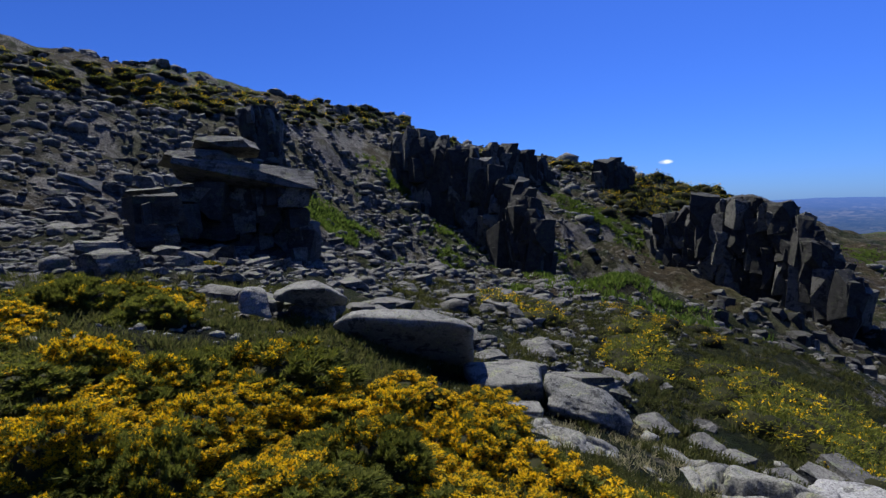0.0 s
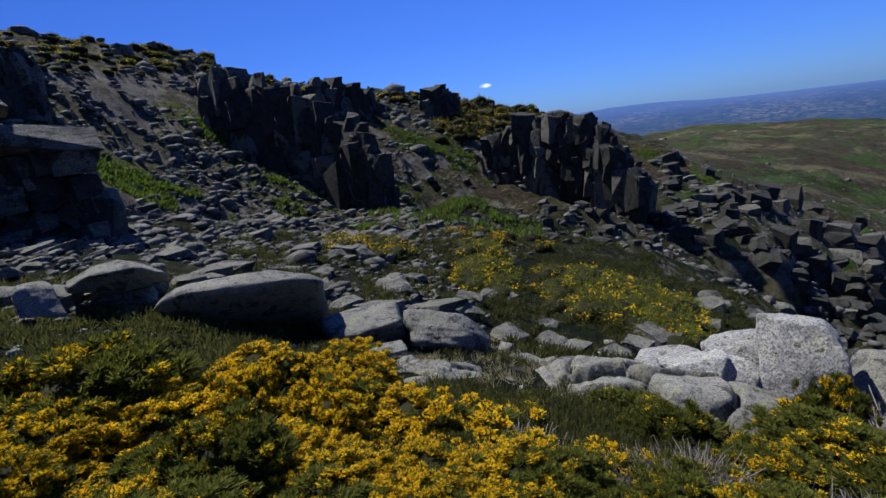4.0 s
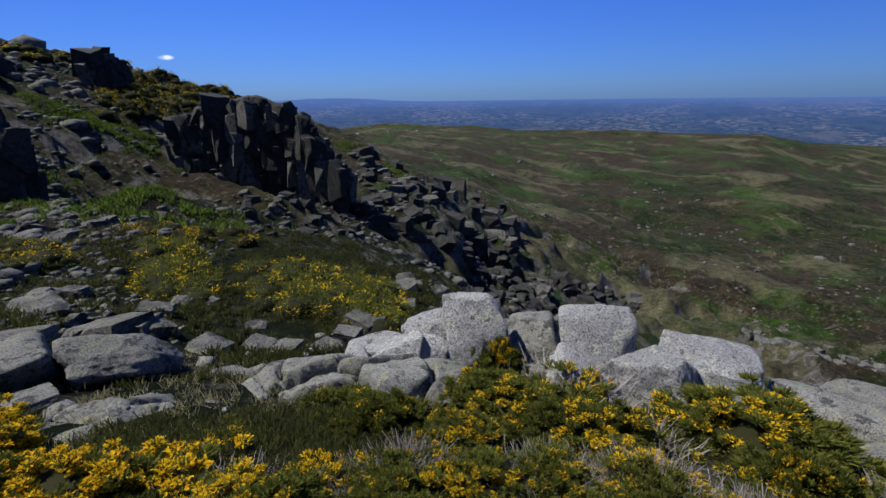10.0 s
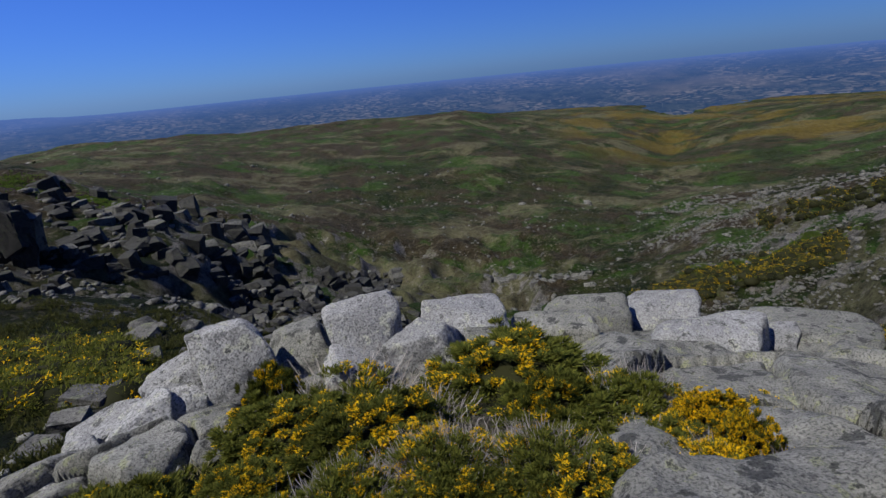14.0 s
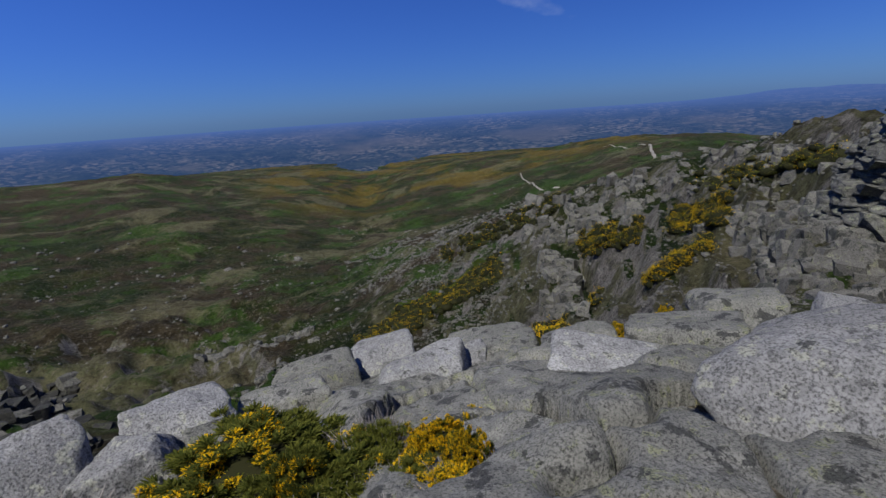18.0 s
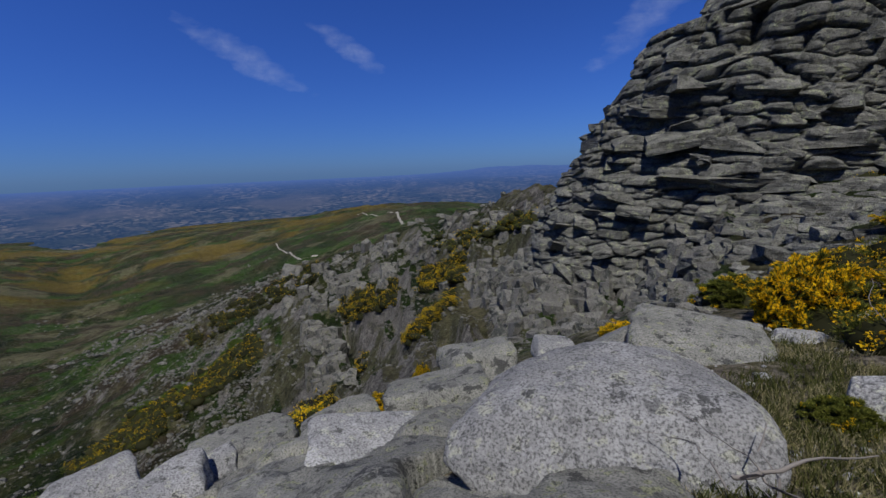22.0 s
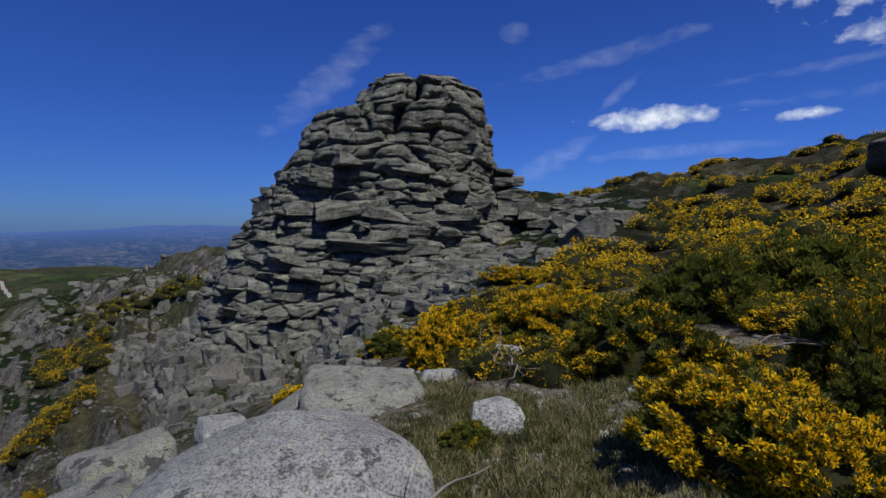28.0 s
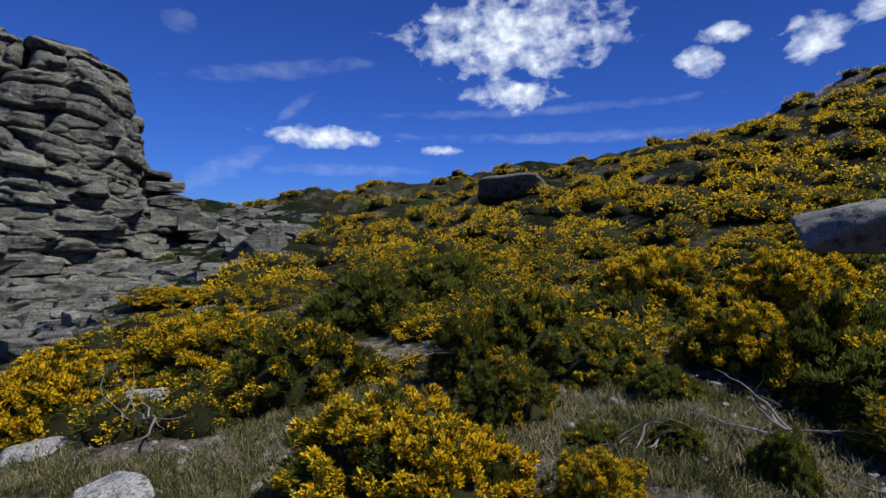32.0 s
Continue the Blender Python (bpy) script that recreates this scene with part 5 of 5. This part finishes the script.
def tufts(label, n, az, r, length, seed, wide=0.004, skin=None):
    g = np.random.RandomState(seed)
    a = np.radians(g.uniform(*az, n))
    rr = g.uniform(*r, n)
    x, y = rr * np.sin(a), rr * np.cos(a)
    keep = fbm(x * 1.1, y * 1.1, seed, 3) > -0.35
    x, y = x[keep], y[keep]
    z = ground_z(x, y)
    k = np.repeat(np.arange(len(x)), 12)
    c = np.stack([x, y, z - 0.01], 1)[k] + g.normal(0, 0.035, (len(k), 3)) * np.array([1, 1, 0.1])
    d = np.stack([g.normal(0, 0.55, len(k)), g.normal(0, 0.55, len(k)), np.ones(len(k))], 1)
    d /= np.linalg.norm(d, axis=1, keepdims=True)
    v, f = quads(c, d, g.normal(0, 1, (len(k), 3)), np.full(len(k), wide), length * g.uniform(0.4, 1.3, len(k)))
    ob = new("grass", mesh_from("grass", v, f))
    ob.data.materials.append(skin or STRAW)
    return tagged(ob, label, "grass", kind="stuff")


def grass_strip(label, start, end, width, n, seed):
    """A strip of fresh grass down the slope between two lines of sight."""
    g = np.random.RandomState(seed)
    a, b = sight(*start)[0], sight(*end)[0]
    u = g.rand(n)
    x = a.x + (b.x - a.x) * u + g.normal(0, width * 0.5, n)
    y = a.y + (b.y - a.y) * u + g.normal(0, width * 0.5, n)
    keep = fbm(x * 0.35, y * 0.35, seed, 3) > -0.2
    x, y = x[keep], y[keep]
    k = np.repeat(np.arange(len(x)), 6)
    c = np.stack([x, y, ground_z(x, y) - 0.03], 1)[k] + g.normal(0, 0.14, (len(k), 3)) * np.array([1, 1, 0.1])
    d = np.stack([g.normal(0, 0.5, len(k)), g.normal(0, 0.5, len(k)), np.ones(len(k))], 1)
    v, f = quads(c, d / np.linalg.norm(d, axis=1, keepdims=True), g.normal(0, 1, (len(k), 3)), np.full(len(k), 0.05), g.uniform(0.15, 0.4, len(k)))
    ob = new("grass", mesh_from("grass", v, f))
    ob.data.materials.append(FRESH)
    return tagged(ob, label, "grass", kind="stuff")


FRESH = leaf_material("fresh_grass", (0.06, 0.11, 0.012), (0.13, 0.17, 0.035), 0.9)
GREEN_STRIP = "strip of short green grass between the rocks"
grass_strip(GREEN_STRIP, (-17.7, 1.6), (-7.9, -6.0), 2.2, 3200, 301)
grass_strip(GREEN_STRIP, (-7.6, 4.2), (-4.0, 0.6), 2.0, 2000, 302)
grass_strip(GREEN_STRIP, (0.2, -4.2), (9.0, -10.6), 2.6, 3000, 303)
grass_strip(GREEN_STRIP, (15.5, -1.5), (24.0, -5.5), 5.0, 4000, 304)
grass_strip(GREEN_STRIP, (12.0, -6.0), (24.0, -12.0), 4.0, 3600, 305)
grass_strip(GREEN_STRIP, (92.0, -30.0), (106.0, -27.0), 2.5, 3000, 307)
grass_strip(GREEN_STRIP, (113.0, -22.0), (124.0, -17.5), 3.5, 3000, 308)
grass_strip(GREEN_STRIP, (42.0, -5.5), (52.0, -11.0), 5.0, 3000, 306)
tufts("dry grass and low turf between stones", 9000, (168, 270), (2.0, 8.5), 0.10, 41)
tufts("olive grass in the turf", 6000, (172, 262), (2.4, 8.5), 0.11, 46, 0.005, OLIVE)
tufts("olive grass between the rocks of the slope", 9000, (-8, 62), (7, 24), 0.16, 43, 0.012, OLIVE)
tufts("olive grass behind the broom", 6000, (-52, -4), (4.6, 12), 0.14, 44, 0.008, OLIVE)
tufts("olive grass at the edge of the shelf", 4500, (-4, 45), (2.9, 7), 0.13, 45, 0.006, OLIVE)
tufts("dry grass between the boulders", 2600, (0, 160), (4.2, 8.5), 0.10, 42)


def dead_branch(az, r, size, seed, lift=0.05):
    """Bleached broom stem lying on the ground, each limb a part."""
    g = np.random.RandomState(seed)
    base = polar(az, r)
    e = thing("dead_branch", (base.x, base.y, base.z + lift), "bleached grey dead broom branch on the ground", "branch", "dead branches")
    for q in range(7):
        p = np.array([g.normal(0, 0.08), g.normal(0, 0.08), 0.02])
        d = g.normal(0, 1, 3) * np.array([1, 1, 0.25]) + np.array([0, 0, 0.25])
        d /= np.linalg.norm(d)
        pts = [p]
        for _ in range(9):
            d = d + g.normal(0, 0.3, 3) * np.array([1, 1, 0.6])
            d /= np.linalg.norm(d)
            p = p + d * size / 9
            p[2] = max(p[2], 0.01)
            pts.append(p.copy())
        vs, fs = [], []
        for k, c in enumerate(pts):
            rad = 0.016 * (1 - 0.8 * k / 9) * (1.3 if q < 2 else 0.8)
            for w in range(5):
                t = w * 6.283 / 5
                vs.append((c[0] + rad * math.cos(t), c[1] + rad * math.sin(t) * 0.8, c[2] + rad * math.sin(t + 0.6)))
        for k in range(len(pts) - 1):
            for w in range(5):
                fs.append((k * 5 + w, k * 5 + (w + 1) % 5, k * 5 + 5 + (w + 1) % 5, k * 5 + 5 + w))
        part("limb", mesh_from("limb", vs, fs, True), TWIG, e)
    return e


dead_branch(177.5, 3.2, 0.8, 1, 0.3)
dead_branch(190.0, 7.6, 0.9, 2, 0.25)
dead_branch(-108.5, 5.0, 0.8, 3)
dead_branch(-121.0, 4.4, 0.6, 4)
dead_branch(-99.0, 4.6, 0.7, 5)
dead_branch(-137.0, 6.6, 1.3, 6, 0.45)


def track(label, legs, width):
    """Pale vehicle track laid on the far hill: bearing and angle of sight along it."""
    pts = []
    for k in range(len(legs) - 1):
        for u in np.linspace(0, 1, 14, endpoint=False):
            pts.append(sight(legs[k][0] * (1 - u) + legs[k + 1][0] * u, legs[k][1] * (1 - u) + legs[k + 1][1] * u, 330, 900, False)[0])
    vs, fs = [], []
    for k, p in enumerate(pts):
        d = (pts[min(k + 1, len(pts) - 1)] - pts[max(k - 1, 0)]).normalized()
        side = Vector((-d.y, d.x, 0)).normalized() * width / 2
        for q in (p - side, p + side):
            vs.append((q.x, q.y, float(ground_z(q.x, q.y)) + 0.6))
        if k:
            fs.append((2 * k - 2, 2 * k - 1, 2 * k + 1, 2 * k))
    m, n, l, bs = mat("pale_gravel")
    co = n.new("ShaderNodeNewGeometry").outputs["Position"]
    l.new(ramp(n, l, noise_node(n, l, 0.4, 5, 0.6, co), [(0.3, (0.16, 0.145, 0.115)), (0.7, (0.27, 0.25, 0.21))]), bs.inputs["Base Color"])
    bs.inputs["Roughness"].default_value = 1.0
    ob = new("track", mesh_from("track", vs, fs))
    ob.data.materials.append(m)
    return tagged(ob, label, "road", kind="structure")


track("pale gravel track on the grassy hill", [(127.8, -7.6), (128.6, -8.6), (129.6, -9.6), (130.6, -10.0), (132.4, -10.1)], 1.2)
track("pale gravel track on the grassy hill", [(137.0, -5.3), (141.6, -5.4), (142.2, -6.2), (142.6, -7.0)], 1.7)
track("faint track over the bare hill", [(43.3, -4.6), (47.3, -4.2), (50.9, -4.05)], 2)


def cloud_material(name, low, high, scale, stretch, top, gain):
    m, n, l, bs = mat(name)
    co = n.new("ShaderNodeNewGeometry").outputs["Position"]
    mp = n.new("ShaderNodeMapping")
    mp.inputs["Scale"].default_value = (1, 1, stretch)
    l.new(co, mp.inputs["Vector"])
    puff = noise_node(n, l, scale, 7, 0.54, mp.outputs[0], 0.2)
    edge = n.new("ShaderNodeAttribute")
    edge.attribute_name = "edge"
    add = n.new("ShaderNodeMath")
    add.operation = "MULTIPLY_ADD"
    l.new(puff, add.inputs[0])
    add.inputs[1].default_value = gain
    l.new(edge.outputs["Fac"], add.inputs[2])
    half = n.new("ShaderNodeMath")
    half.operation = "MULTIPLY"
    half.inputs[1].default_value = 0.5
    l.new(add.outputs[0], half.inputs[0])
    alpha = ramp(n, l, half.outputs[0], [(low / 2, grey(0)), (high / 2, grey(top))])
    # cloud glows by itself: its white and grey shading is in the emission colour
    body = noise_node(n, l, scale * 1.7, 6, 0.6, co)
    em = n.new("ShaderNodeEmission")
    l.new(ramp(n, l, body, [(0.38, (0.42, 0.50, 0.66)), (0.62, (0.80, 0.86, 0.95))]), em.inputs[0])
    tr = n.new("ShaderNodeBsdfTransparent")
    mx = n.new("ShaderNodeMixShader")
    l.new(alpha, mx.inputs[0])
    l.new(tr.outputs[0], mx.inputs[1])
    l.new(em.outputs[0], mx.inputs[2])
    l.new(mx.outputs[0], n["Material Output"].inputs[0])
    return m


PUFF = cloud_material("cumulus", 0.96, 1.52, 0.0052, 1.6, 0.95, 1.6)
WISP = cloud_material("cirrus", 0.80, 1.75, 0.0042, 2.5, 0.15, 1.7)


def cloud(az, el, daz, delta, material, label, lean=0.0, far=4600.0):
    """A far cloud, a shell of sky."""
    n1, n2 = 40, 24
    u, v = np.meshgrid(np.linspace(-1, 1, n1), np.linspace(-1, 1, n2), indexing="ij")
    a = np.radians(az + daz * u)
    e = np.radians(el + delta * v + lean * u)
    p = np.stack([far * np.cos(e) * np.sin(a), far * np.cos(e) * np.cos(a), far * np.sin(e)], -1).reshape(-1, 3)
    me = mesh_from("cloud", p, grid_faces(n1, n2), True)
    at = me.attributes.new("edge", "FLOAT", "POINT")
    at.data.foreach_set("value", (0.62 - 1.0 * (np.abs(u) ** 1.8 + np.abs(v) ** 1.8)).astype(np.float32).ravel())
    me.materials.append(material)
    return tagged(new("cloud", me), label, "cloud", "clouds", "structure")


CUM = "white fair-weather cloud in a blue sky"
cloud(-152.0, 11.2, 12.0, 1.9, PUFF, CUM)
cloud(-131.0, 22.5, 20.0, 7.5, PUFF, CUM)
cloud(-130.5, 16.4, 8.0, 3.2, PUFF, CUM)
cloud(-138.7, 10.1, 4.2, 1.1, PUFF, CUM)
cloud(-111.3, 18.3, 3.4, 2.4, PUFF, CUM)
cloud(-101.5, 18.7, 5.0, 3.2, PUFF, CUM)
cloud(-109.0, 20.6, 4.2, 1.5, PUFF, CUM)
cloud(-97.0, 20.2, 3.0, 1.5, PUFF, CUM)
cloud(-167.3, 21.0, 2.4, 1.6, WISP, CUM)
cloud(25.6, 3.8, 1.1, 0.35, PUFF, "tiny white cloud over the ridge")
CIR = "thin veil of high cloud"
cloud(171.5, 16.0, 9.0, 3.2, WISP, CIR, 7.0)
cloud(-157.0, 17.8, 14.0, 1.3, WISP, CIR, 2.4)
cloud(-155.5, 14.2, 3.0, 1.1, WISP, CIR, 2.2)
cloud(-125.0, 11.6, 26.0, 0.9, WISP, CIR, 0.0)
cloud(-128.0, 14.5, 26.0, 0.8, WISP, CIR, 0.8)
cloud(-163.0, 7.0, 6.0, 2.0, WISP, CIR, 2.6)
cloud(-150.0, 7.6, 14.0, 1.0, WISP, CIR, 0.3)
cloud(126.5, 12.1, 8.0, 2.2, WISP, CIR, -4.0)
cloud(137.4, 13.1, 5.0, 1.8, WISP, CIR, -2.8)
